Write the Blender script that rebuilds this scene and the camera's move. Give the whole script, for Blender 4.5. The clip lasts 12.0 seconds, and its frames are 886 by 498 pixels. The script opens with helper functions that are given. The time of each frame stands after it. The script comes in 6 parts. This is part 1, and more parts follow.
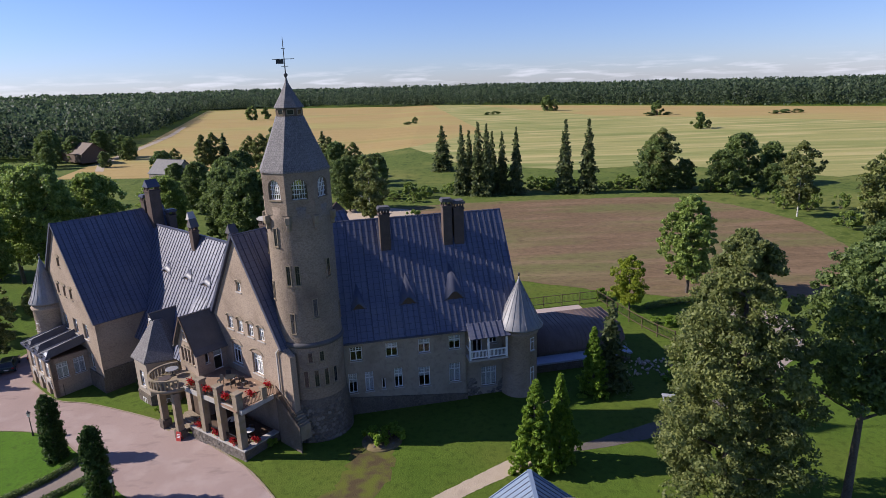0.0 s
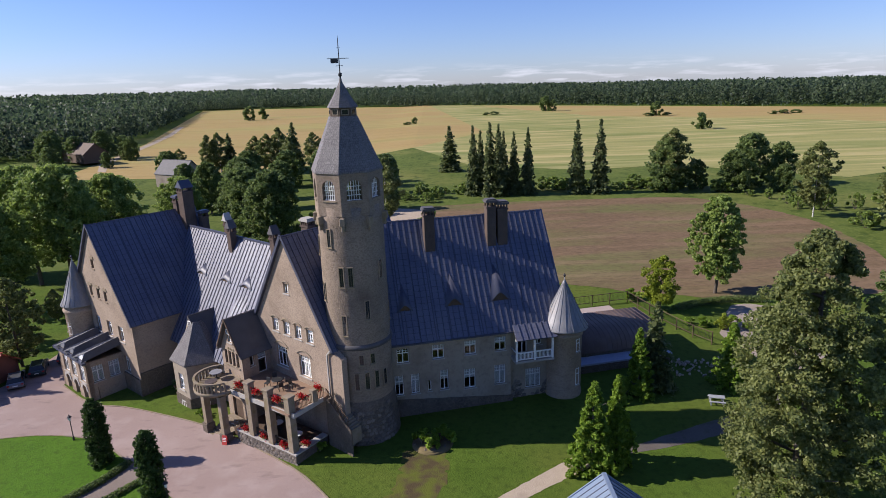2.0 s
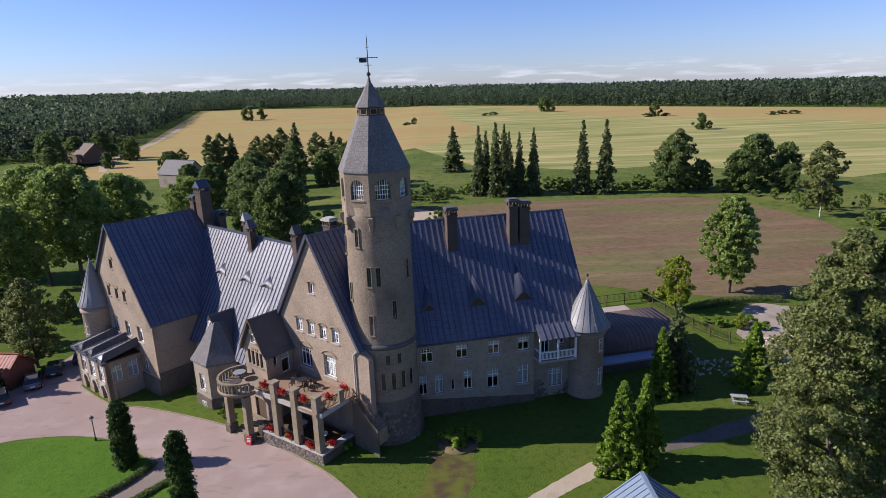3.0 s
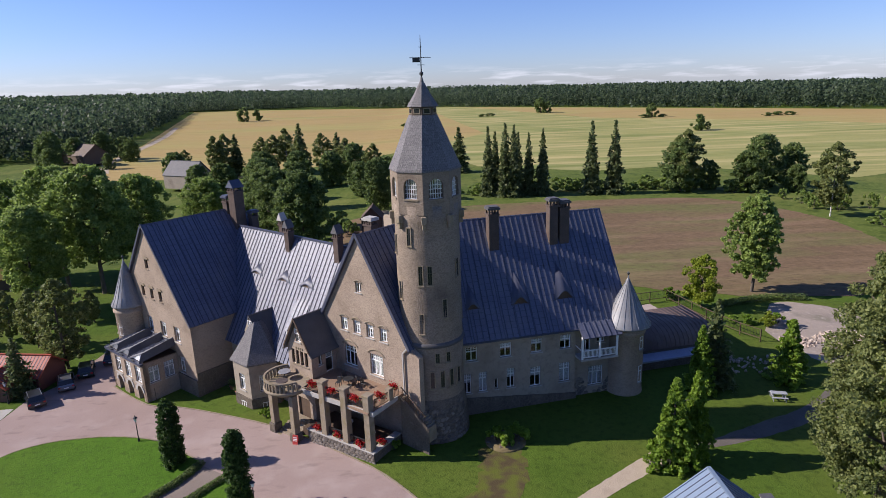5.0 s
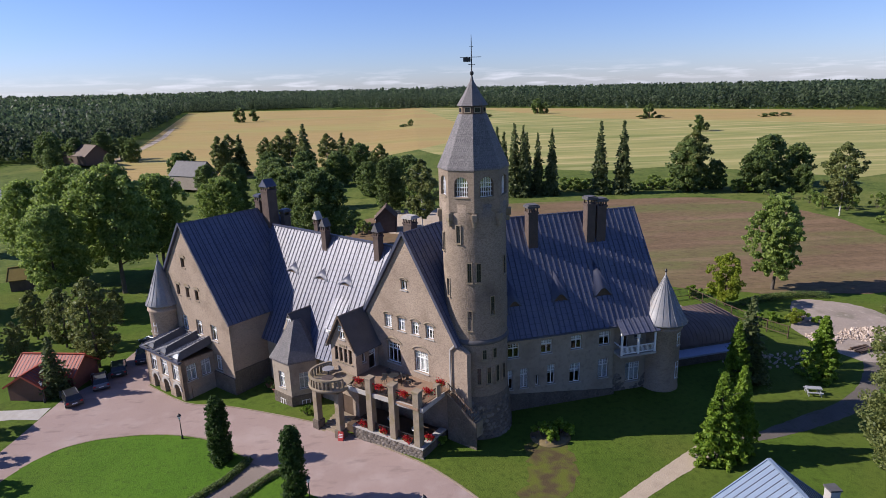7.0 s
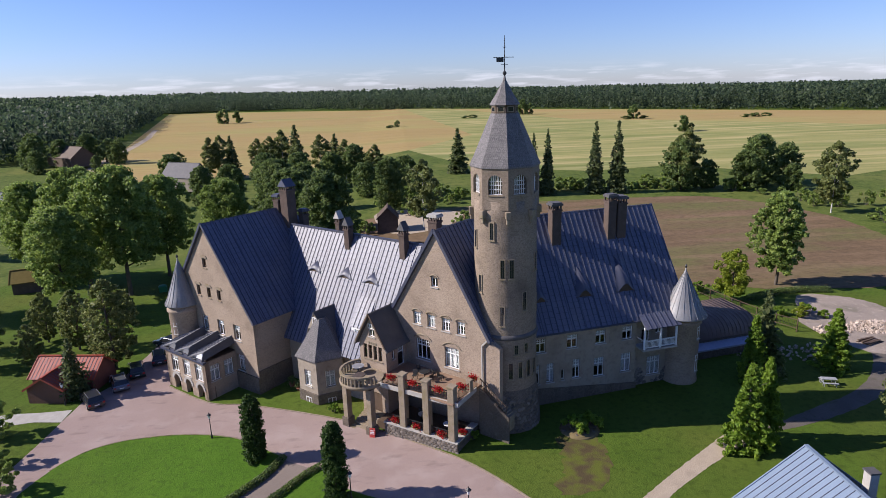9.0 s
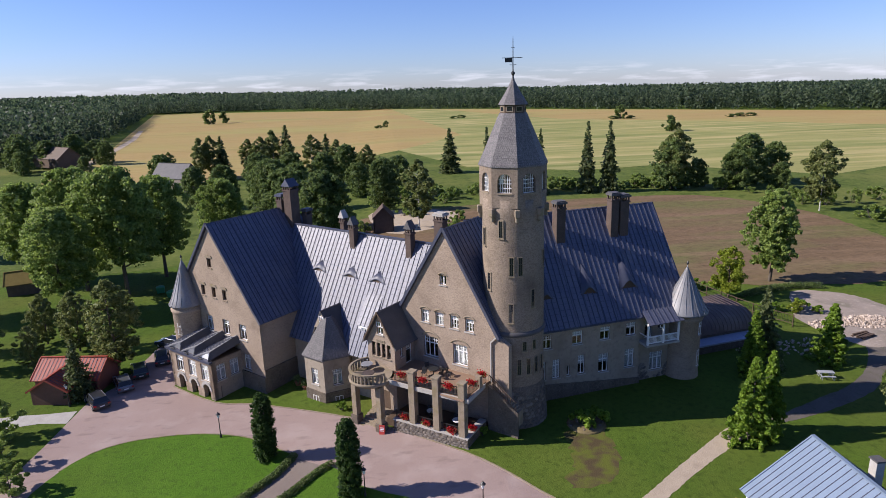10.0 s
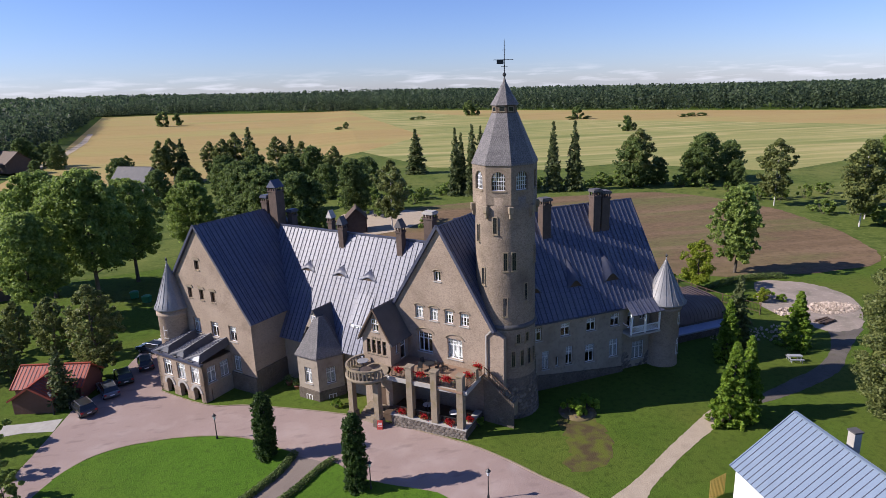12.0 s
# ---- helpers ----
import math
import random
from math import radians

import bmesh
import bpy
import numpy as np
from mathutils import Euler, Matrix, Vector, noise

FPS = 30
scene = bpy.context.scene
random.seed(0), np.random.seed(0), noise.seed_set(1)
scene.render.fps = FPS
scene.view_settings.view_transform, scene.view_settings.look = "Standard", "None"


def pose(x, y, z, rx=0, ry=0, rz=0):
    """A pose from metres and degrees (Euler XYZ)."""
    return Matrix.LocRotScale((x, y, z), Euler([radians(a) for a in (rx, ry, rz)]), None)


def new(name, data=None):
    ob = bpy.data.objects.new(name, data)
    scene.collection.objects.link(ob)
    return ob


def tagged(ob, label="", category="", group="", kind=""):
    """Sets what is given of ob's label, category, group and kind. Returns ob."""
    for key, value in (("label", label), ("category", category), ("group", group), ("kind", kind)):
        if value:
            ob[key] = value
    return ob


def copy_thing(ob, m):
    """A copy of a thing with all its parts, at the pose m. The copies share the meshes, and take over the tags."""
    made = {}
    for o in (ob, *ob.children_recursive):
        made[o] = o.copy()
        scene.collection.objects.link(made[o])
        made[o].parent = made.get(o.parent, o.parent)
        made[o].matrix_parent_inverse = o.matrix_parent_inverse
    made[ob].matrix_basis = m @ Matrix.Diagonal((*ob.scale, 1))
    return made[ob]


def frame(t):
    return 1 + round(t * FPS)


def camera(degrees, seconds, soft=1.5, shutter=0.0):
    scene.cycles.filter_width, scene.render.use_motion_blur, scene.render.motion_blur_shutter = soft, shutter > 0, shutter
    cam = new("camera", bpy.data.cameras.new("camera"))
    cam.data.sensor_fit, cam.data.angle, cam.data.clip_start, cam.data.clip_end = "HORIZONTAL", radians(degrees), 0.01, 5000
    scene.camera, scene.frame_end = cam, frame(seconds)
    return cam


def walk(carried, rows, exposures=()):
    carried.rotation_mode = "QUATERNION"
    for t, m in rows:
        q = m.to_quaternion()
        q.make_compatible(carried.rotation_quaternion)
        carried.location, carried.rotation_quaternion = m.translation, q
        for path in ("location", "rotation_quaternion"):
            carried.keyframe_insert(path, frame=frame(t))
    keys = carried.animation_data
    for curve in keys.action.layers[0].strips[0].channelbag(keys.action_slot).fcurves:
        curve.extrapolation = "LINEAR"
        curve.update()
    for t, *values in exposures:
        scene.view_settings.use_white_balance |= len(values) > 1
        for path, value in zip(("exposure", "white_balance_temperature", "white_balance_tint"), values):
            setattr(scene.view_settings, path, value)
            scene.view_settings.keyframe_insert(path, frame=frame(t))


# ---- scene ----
cam = camera(71.7, 12.0, soft=0.7)
METRES, EYE, TILT, LEAN, TURN = 29.0, 32.5, 0.0, 0.0, 0.0
ROWS = [
    (0.0, 0.0, 0.0, 0.0, -0.52, -15.13, 1.93),
    (0.5, -0.0432, 0.0052, 0.0018, -0.67, -15.12, 1.92),
    (1.0, -0.0883, 0.0103, 0.003, -0.85, -15.12, 1.91),
    (1.5, -0.1359, 0.0147, 0.0038, -1.0, -15.1, 1.89),
    (2.0, -0.1834, 0.0184, 0.0044, -1.11, -15.12, 1.88),
    (2.5, -0.2315, 0.0202, 0.0047, -1.27, -15.11, 1.86),
    (3.0, -0.2784, 0.0212, 0.0046, -1.45, -15.09, 1.82),
    (5.0, -0.4573, 0.0149, 0.0056, -2.19, -15.0, 1.77),
    (5.5, -0.5009, 0.0112, 0.0069, -2.31, -14.99, 1.74),
    (6.0, -0.5442, 0.0075, 0.0073, -2.58, -14.98, 1.73),
    (6.5, -0.5866, 0.0035, 0.0065, -2.72, -14.96, 1.71),
    (7.0, -0.6295, -0.0005, 0.006, -2.86, -14.94, 1.7),
    (9.0, -0.7905, -0.0211, 0.0065, -4.59, -14.89, 1.72),
    (9.5, -0.8282, -0.0287, 0.0072, -5.0, -14.89, 1.72),
    (10.0, -0.8641, -0.0378, 0.0081, -5.86, -14.91, 1.72),
    (10.5, -0.8985, -0.0477, 0.009, -7.07, -14.92, 1.72),
    (11.0, -0.9316, -0.0574, 0.0096, -8.06, -14.92, 1.74),
    (11.5, -0.9629, -0.0659, 0.0106, -8.75, -14.93, 1.72),
    (12.0, -0.9895, -0.0745, 0.011, -9.85, -14.92, 1.77),
]
walk(cam, [(t, pose(0, 0, EYE, TILT, LEAN, TURN) @ pose(METRES * x, METRES * y, METRES * z, 90 + pitch, roll, yaw)) for t, x, y, z, yaw, pitch, roll in ROWS],
     [(0.0, 0.54, 6300, 17), (6.0, 0.54, 6300, 17), (12.0, 0.56, 6300, 17)])
from mathutils.geometry import tessellate_polygon

# ---- world, sun ----
SUN_TO = Vector((0.834, -0.062, -0.546)).normalized()
EL = math.asin(-SUN_TO.z)
world = bpy.data.worlds.new("sky")
scene.world = world
world.use_nodes = True
wn, wl = world.node_tree.nodes, world.node_tree.links
sky = wn.new("ShaderNodeTexSky")
sky.sky_type, sky.sun_disc = "NISHITA", False
sky.sun_elevation = EL
sky.sun_rotation = math.atan2(-SUN_TO.x, -SUN_TO.y)
sky.altitude, sky.air_density, sky.dust_density, sky.ozone_density = 0, 1.0, 0.15, 3.5
wn["Background"].inputs[1].default_value = 0.070
# thin white clouds low over the horizon
wt, wm, wz = wn.new("ShaderNodeTexCoord"), wn.new("ShaderNodeMapping"), wn.new("ShaderNodeTexNoise")
wm.inputs["Scale"].default_value = (11, 11, 95)
wz.inputs["Scale"].default_value, wz.inputs["Detail"].default_value = 1.6, 7
wl.new(wt.outputs["Generated"], wm.inputs[0])
wl.new(wm.outputs[0], wz.inputs["Vector"])
sep, band, puff, amt, cmix = (wn.new("ShaderNodeSeparateXYZ"), wn.new("ShaderNodeMapRange"), wn.new("ShaderNodeMapRange"), wn.new("ShaderNodeMath"), wn.new("ShaderNodeMix"))
wl.new(wt.outputs["Generated"], sep.inputs[0])
wl.new(sep.outputs[2], band.inputs[0])
band.interpolation_type = "SMOOTHSTEP"
for i, v in enumerate((0.006, 0.034, 1.0, 0.0)):
    band.inputs[1 + i].default_value = v
for i, v in enumerate((0.5, 0.72, 0.0, 0.55)):
    puff.inputs[1 + i].default_value = v
wl.new(wz.outputs[0], puff.inputs[0])
amt.operation = "MULTIPLY"
wl.new(band.outputs[0], amt.inputs[0])
wl.new(puff.outputs[0], amt.inputs[1])
cmix.data_type = "RGBA"
cmix.inputs[7].default_value = (9.5, 9.8, 10.6, 1)
wl.new(amt.outputs[0], cmix.inputs[0])
blue = wn.new("ShaderNodeMix")
blue.data_type, blue.blend_type = "RGBA", "MULTIPLY"
blue.inputs[0].default_value = 1.0
blue.inputs[7].default_value = (0.84, 0.96, 1.40, 1)
wl.new(sky.outputs[0], blue.inputs[6])
wl.new(blue.outputs[2], cmix.inputs[6])
wl.new(cmix.outputs[2], wn["Background"].inputs[0])
sun = new("sun", bpy.data.lights.new("sun", "SUN"))
sun.data.energy, sun.data.angle, sun.data.color = 5.0, radians(0.53), (1.0, 0.93, 0.83)
sun.rotation_mode = "QUATERNION"
sun.rotation_quaternion = SUN_TO.to_track_quat("-Z", "Y")

# ---- materials ----
def mat(name, c1, c2, rough=0.8, scale=2.0, fine=20.0, bump=0.3, metal=0.0, island=0.0, rand=0.0, coord="Object", stain=0.5):
    """Two colours mixed by a large and a fine noise, with a bump of the fine one."""
    m = bpy.data.materials.new(name)
    m.use_nodes = True
    n, l = m.node_tree.nodes, m.node_tree.links
    b = n["Principled BSDF"]
    tc = n.new("ShaderNodeTexCoord")
    big, fin = n.new("ShaderNodeTexNoise"), n.new("ShaderNodeTexNoise")
    big.inputs["Scale"].default_value, fin.inputs["Scale"].default_value = scale, fine
    big.inputs["Detail"].default_value, fin.inputs["Detail"].default_value = 5, 4
    for x in (big, fin):
        l.new(tc.outputs[coord], x.inputs["Vector"])
    mix = n.new("ShaderNodeMath")
    mix.operation = "MULTIPLY_ADD"
    l.new(big.outputs[0], mix.inputs[0])
    mix.inputs[1].default_value = stain * 2
    sub = n.new("ShaderNodeMath")
    sub.operation = "MULTIPLY_ADD"
    l.new(fin.outputs[0], sub.inputs[0])
    sub.inputs[1].default_value, sub.inputs[2].default_value = (1 - stain) * 2, -0.5
    l.new(sub.outputs[0], mix.inputs[2])
    val = mix.outputs[0]
    if island or rand:
        src = n.new("ShaderNodeNewGeometry").outputs["Random Per Island"] if island else n.new("ShaderNodeObjectInfo").outputs["Random"]
        ad = n.new("ShaderNodeMath")
        ad.operation = "MULTIPLY_ADD"
        l.new(src, ad.inputs[0])
        k = island or rand
        ad.inputs[1].default_value = k
        l.new(val, ad.inputs[2])
        ad2 = n.new("ShaderNodeMath")
        ad2.operation = "SUBTRACT"
        l.new(ad.outputs[0], ad2.inputs[0])
        ad2.inputs[1].default_value = k / 2
        val = ad2.outputs[0]
    ramp = n.new("ShaderNodeMix")
    ramp.data_type = "RGBA"
    ramp.inputs[6].default_value, ramp.inputs[7].default_value = (*c1, 1), (*c2, 1)
    l.new(val, ramp.inputs[0])
    l.new(ramp.outputs[2], b.inputs["Base Color"])
    b.inputs["Roughness"].default_value, b.inputs["Metallic"].default_value = rough, metal
    if rough >= 0.85:
        b.inputs["Specular IOR Level"].default_value = 0.06
    if bump:
        bp = n.new("ShaderNodeBump")
        bp.inputs["Strength"].default_value, bp.inputs["Distance"].default_value = bump, 0.05
        l.new(fin.outputs[0], bp.inputs["Height"])
        l.new(bp.outputs[0], b.inputs["Normal"])
    return m


def overlay(m, kind, scale, colour, amount, lo=0.4, hi=0.6, bump=0.0, coord="Object", squash=(1, 1, 1)):
    """Mixes a third colour over a material where a noise or a cell pattern is high."""
    n, l = m.node_tree.nodes, m.node_tree.links
    b = n["Principled BSDF"]
    tc, mp = n.new("ShaderNodeTexCoord"), n.new("ShaderNodeMapping")
    mp.inputs["Scale"].default_value = squash
    l.new(tc.outputs[coord], mp.inputs[0])
    if kind == "noise":
        t = n.new("ShaderNodeTexNoise")
        t.inputs["Detail"].default_value = 6
        out = t.outputs[0]
    elif kind == "edge":
        t = n.new("ShaderNodeTexVoronoi")
        t.feature = "DISTANCE_TO_EDGE"
        out = t.outputs["Distance"]
    elif kind == "brick":
        t = n.new("ShaderNodeTexBrick")
        t.inputs["Mortar Size"].default_value = 0.04
        t.inputs["Brick Width"].default_value, t.inputs["Row Height"].default_value = squash[2] if squash[2] != 1 else 0.6, 1.0
        out = t.outputs["Fac"]
    else:
        t = n.new("ShaderNodeTexVoronoi")
        out = t.outputs["Color"]
    t.inputs["Scale"].default_value = scale
    l.new(mp.outputs[0], t.inputs["Vector"])
    mr = n.new("ShaderNodeMapRange")
    mr.inputs[1].default_value, mr.inputs[2].default_value, mr.inputs[3].default_value, mr.inputs[4].default_value = lo, hi, 0, amount
    l.new(out, mr.inputs[0])
    mx = n.new("ShaderNodeMix")
    mx.data_type = "RGBA"
    old = b.inputs["Base Color"].links[0].from_socket
    l.new(old, mx.inputs[6])
    mx.inputs[7].default_value = (*colour, 1)
    l.new(mr.outputs[0], mx.inputs[0])
    l.new(mx.outputs[2], b.inputs["Base Color"])
    if bump:
        bp = n.new("ShaderNodeBump")
        bp.inputs["Strength"].default_value, bp.inputs["Distance"].default_value = abs(bump), 0.08
        bp.invert = bump < 0
        l.new(mr.outputs[0], bp.inputs["Height"])
        if b.inputs["Normal"].links:
            l.new(b.inputs["Normal"].links[0].from_socket, bp.inputs["Normal"])
        l.new(bp.outputs[0], b.inputs["Normal"])
    return m


def leafy(name, c1, c2, island=0.9):
    m = mat(name, c1, c2, rough=0.55, scale=0.25, fine=1.5, bump=0, island=island)
    n, l = m.node_tree.nodes, m.node_tree.links
    b = n["Principled BSDF"]
    b.inputs["Specular IOR Level"].default_value = 0.3
    tr, ms = n.new("ShaderNodeBsdfTranslucent"), n.new("ShaderNodeMixShader")
    l.new(b.inputs["Base Color"].links[0].from_socket, tr.inputs[0])
    ms.inputs[0].default_value = 0.5
    l.new(b.outputs[0], ms.inputs[1])
    l.new(tr.outputs[0], ms.inputs[2])
    l.new(ms.outputs[0], n["Material Output"].inputs[0])
    return m


STONE = overlay(mat("roughcast_stone", (0.235, 0.18, 0.135), (0.42, 0.335, 0.255), 0.9, 0.3, 9.0, 0.7), "cell", 7.0, (0.13, 0.10, 0.075), 0.38, 0.45, 0.95, -0.3, squash=(1, 1, 1.6))
TOWERSTONE = overlay(overlay(mat("dark_roughcast_stone", (0.165, 0.13, 0.098), (0.33, 0.265, 0.20), 0.9, 0.3, 9.0, 0.9), "cell", 7.0, (0.09, 0.07, 0.055), 0.45, 0.45, 0.95, -0.4, squash=(1, 1, 1.6)), "noise", 0.4, (0.11, 0.088, 0.07), 0.55, 0.5, 0.7)
RUBBLE = overlay(mat("boulder_masonry", (0.065, 0.055, 0.046), (0.19, 0.155, 0.12), 0.9, 0.8, 7.0, 0.6), "edge", 2.4, (0.21, 0.18, 0.145), 0.7, 0.05, 0.0, 0.5)
BOULDER = mat("grey_boulder", (0.085, 0.075, 0.066), (0.235, 0.205, 0.175), 0.9, 1.5, 12.0, 0.5, rand=0.8)
PLASTER = overlay(mat("old_plaster", (0.25, 0.21, 0.165), (0.36, 0.31, 0.245), 0.9, 0.3, 14.0, 0.25), "noise", 0.25, (0.16, 0.125, 0.095), 0.5, 0.55, 0.7)
overlay(PLASTER, "noise", 2.2, (0.17, 0.135, 0.105), 0.45, 0.5, 0.7, 0.3)
TRIM = mat("weathered_stone_trim", (0.17, 0.14, 0.10), (0.33, 0.27, 0.20), 0.85, 1.2, 16.0, 0.3)
overlay(TRIM, "noise", 1.3, (0.20, 0.16, 0.07), 0.7, 0.5, 0.72)
overlay(STONE, "noise", 0.5, (0.15, 0.115, 0.085), 0.5, 0.52, 0.72)
ROOF = overlay(overlay(mat("painted_sheet_metal", (0.066, 0.073, 0.115), (0.128, 0.136, 0.185), 0.495, 0.5, 8.0, 0.15, metal=0.0), "brick", 1.0, (0.035, 0.04, 0.065), 0.75, 0.2, 0.8, -0.5, coord="UV", squash=(1.6, 0.62, 1.05)), "noise", 0.35, (0.165, 0.16, 0.165), 0.4, 0.5, 0.75)
SHINGLE = overlay(mat("slate_shingle", (0.07, 0.065, 0.065), (0.18, 0.165, 0.16), 0.75, 0.7, 9.0, 0.4, island=0.3), "brick", 1.0, (0.03, 0.03, 0.03), 0.8, 0.2, 0.8, -0.5, coord="UV", squash=(3.2, 4.6, 1.0))
overlay(SHINGLE, "cell", 10.0, (0.26, 0.24, 0.23), 0.5, 0.5, 0.95)
DARKROOF = overlay(mat("dark_felt_and_shade", (0.05, 0.048, 0.05), (0.10, 0.095, 0.095), 0.7, 1.0, 12.0, 0.3), "noise", 0.6, (0.13, 0.12, 0.11), 0.4, 0.5, 0.8)
ZINC = overlay(mat("zinc_cone", (0.15, 0.155, 0.165), (0.26, 0.26, 0.27), 0.55, 0.8, 6.0, 0.1, metal=0.15), "noise", 1.2, (0.28, 0.22, 0.17), 0.5, 0.55, 0.75)
WHITE = mat("white_paint", (0.70, 0.70, 0.68), (0.82, 0.82, 0.80), 0.5, 3.0, 30.0, 0.05)
CONCRETE = mat("pale_concrete", (0.30, 0.28, 0.25), (0.46, 0.44, 0.40), 0.85, 1.5, 18.0, 0.25)
BRICK = overlay(mat("chimney_brick", (0.065, 0.050, 0.043), (0.150, 0.112, 0.092), 0.9, 1.2, 14.0, 0.4), "noise", 1.1, (0.09, 0.075, 0.065), 0.6, 0.5, 0.75)
IRON = mat("black_iron", (0.012, 0.012, 0.013), (0.03, 0.03, 0.03), 0.5, 4.0, 30.0, 0.1)
# dark timber; also carries the painted shade of the arcade floor
WOODDARK = mat("dark_timber_and_shade", (0.055, 0.035, 0.022), (0.12, 0.075, 0.045), 0.75, 1.5, 20.0, 0.3)
DECK = mat("terracotta_deck", (0.17, 0.105, 0.065), (0.28, 0.185, 0.12), 0.8, 0.7, 14.0, 0.2)
GRASS = overlay(overlay(mat("lawn_grass", (0.046, 0.108, 0.010), (0.088, 0.172, 0.017), 0.9, 0.25, 6.0, 0.7), "noise", 0.045, (0.115, 0.14, 0.024), 0.4, 0.45, 0.7), "noise", 2.2, (0.035, 0.065, 0.012), 0.6, 0.5, 0.75)
overlay(GRASS, "noise", 14.0, (0.03, 0.05, 0.008), 0.55, 0.5, 0.72, 0.4)
PARKGRASS = overlay(overlay(overlay(mat("park_grass", (0.050, 0.090, 0.012), (0.094, 0.146, 0.021), 0.9, 0.25, 6.0, 0.7), "noise", 0.06, (0.128, 0.128, 0.030), 0.5, 0.45, 0.68), "noise", 1.6, (0.035, 0.055, 0.010), 0.6, 0.5, 0.72), "noise", 14.0, (0.03, 0.045, 0.008), 0.55, 0.5, 0.72, 0.4)
DRIVE = overlay(overlay(mat("reddish_gravel_drive", (0.235, 0.172, 0.15), (0.345, 0.265, 0.235), 0.9, 0.12, 14.0, 0.35), "noise", 0.35, (0.36, 0.29, 0.26), 0.6, 0.5, 0.7), "noise", 0.9, (0.16, 0.12, 0.105), 0.5, 0.58, 0.75, squash=(0.5, 1.2, 1))
# footpath gravel with shade put into its colour; the sunlit yard uses YARD
SHADED_GRAVEL = overlay(mat("shaded_gravel", (0.085, 0.075, 0.066), (0.165, 0.145, 0.125), 0.95, 0.4, 9.0, 0.6), "noise", 1.2, (0.07, 0.08, 0.035), 0.5, 0.55, 0.7)
YARD = overlay(overlay(mat("sandy_yard", (0.21, 0.175, 0.145), (0.36, 0.30, 0.25), 0.95, 0.3, 9.0, 0.6), "noise", 0.25, (0.15, 0.14, 0.10), 0.6, 0.52, 0.68), "noise", 1.4, (0.42, 0.36, 0.30), 0.5, 0.55, 0.7)
GRAVEL = overlay(mat("pale_gravel", (0.29, 0.235, 0.17), (0.48, 0.40, 0.305), 0.95, 0.5, 9.0, 0.6), "noise", 0.5, (0.25, 0.2, 0.15), 0.6, 0.52, 0.72)
SOIL = overlay(overlay(mat("ploughed_soil", (0.115, 0.08, 0.046), (0.20, 0.135, 0.08), 0.95, 0.05, 1.1, 0.8), "noise", 0.03, (0.12, 0.13, 0.045), 0.75, 0.45, 0.62, squash=(0.7, 2.5, 1)), "noise", 0.05, (0.26, 0.175, 0.11), 0.6, 0.5, 0.75, squash=(0.6, 4, 1))
WHEAT = overlay(overlay(mat("ripe_grain", (0.285, 0.20, 0.082), (0.385, 0.285, 0.118), 0.95, 0.012, 0.5, 0.3), "noise", 0.012, (0.31, 0.28, 0.10), 0.8, 0.45, 0.65, squash=(0.35, 1.0, 1)), "noise", 0.02, (0.22, 0.20, 0.07), 0.5, 0.55, 0.7, squash=(0.2, 2.0, 1))
OATS = overlay(overlay(mat("pale_green_grain", (0.225, 0.222, 0.078), (0.335, 0.305, 0.118), 0.95, 0.02, 0.6, 0.3), "noise", 0.02, (0.12, 0.17, 0.045), 0.8, 0.45, 0.7, squash=(0.4, 1.6, 1)), "noise", 0.03, (0.42, 0.36, 0.17), 0.6, 0.55, 0.75, squash=(0.3, 2.2, 1))
MEADOW = overlay(overlay(mat("rough_meadow", (0.055, 0.085, 0.018), (0.12, 0.15, 0.035), 0.95, 0.06, 2.0, 0.6), "noise", 0.03, (0.17, 0.17, 0.05), 0.7, 0.5, 0.7), "noise", 0.3, (0.03, 0.055, 0.012), 0.7, 0.5, 0.7)
overlay(SOIL, "noise", 0.45, (0.085, 0.06, 0.038), 0.35, 0.5, 0.7, -0.6)
overlay(SOIL, "noise", 1.3, (0.07, 0.05, 0.032), 0.5, 0.52, 0.68, -0.5, squash=(0.4, 1.6, 1))
overlay(SOIL, "noise", 2.6, (0.24, 0.17, 0.11), 0.3, 0.55, 0.72, 0.4)
overlay(OATS, "noise", 0.12, (0.15, 0.17, 0.05), 0.6, 0.5, 0.68, squash=(0.12, 1.5, 1))
overlay(OATS, "noise", 0.05, (0.45, 0.37, 0.17), 0.7, 0.5, 0.66, squash=(0.25, 1.6, 1))
overlay(WHEAT, "noise", 0.12, (0.27, 0.20, 0.075), 0.6, 0.5, 0.68, squash=(0.12, 1.5, 1))
overlay(MEADOW, "noise", 0.9, (0.16, 0.18, 0.05), 0.6, 0.52, 0.7)
BARK = mat("grey_bark", (0.06, 0.05, 0.04), (0.16, 0.135, 0.11), 0.95, 1.0, 8.0, 0.6)
BIRCHBARK = overlay(mat("birch_bark", (0.42, 0.40, 0.37), (0.62, 0.60, 0.56), 0.9, 1.0, 8.0, 0.4), "noise", 1.8, (0.05, 0.045, 0.04), 0.9, 0.55, 0.62, squash=(0.6, 0.6, 2))
LEAF = leafy("maple_leaf", (0.12, 0.185, 0.042), (0.34, 0.43, 0.105))
LEAFDARK = leafy("dark_leaf", (0.066, 0.106, 0.032), (0.220, 0.290, 0.084))
LEAFGREY = leafy("dusty_leaf", (0.092, 0.124, 0.036), (0.275, 0.300, 0.098))
LEAFYELLOW = leafy("yellow_green_leaf", (0.164, 0.218, 0.019), (0.328, 0.382, 0.042))
THUJA = leafy("thuja_needle", (0.110, 0.200, 0.020), (0.279, 0.399, 0.048))
CYPRESS = leafy("columnar_thuja_needle", (0.024, 0.055, 0.012), (0.079, 0.139, 0.029))
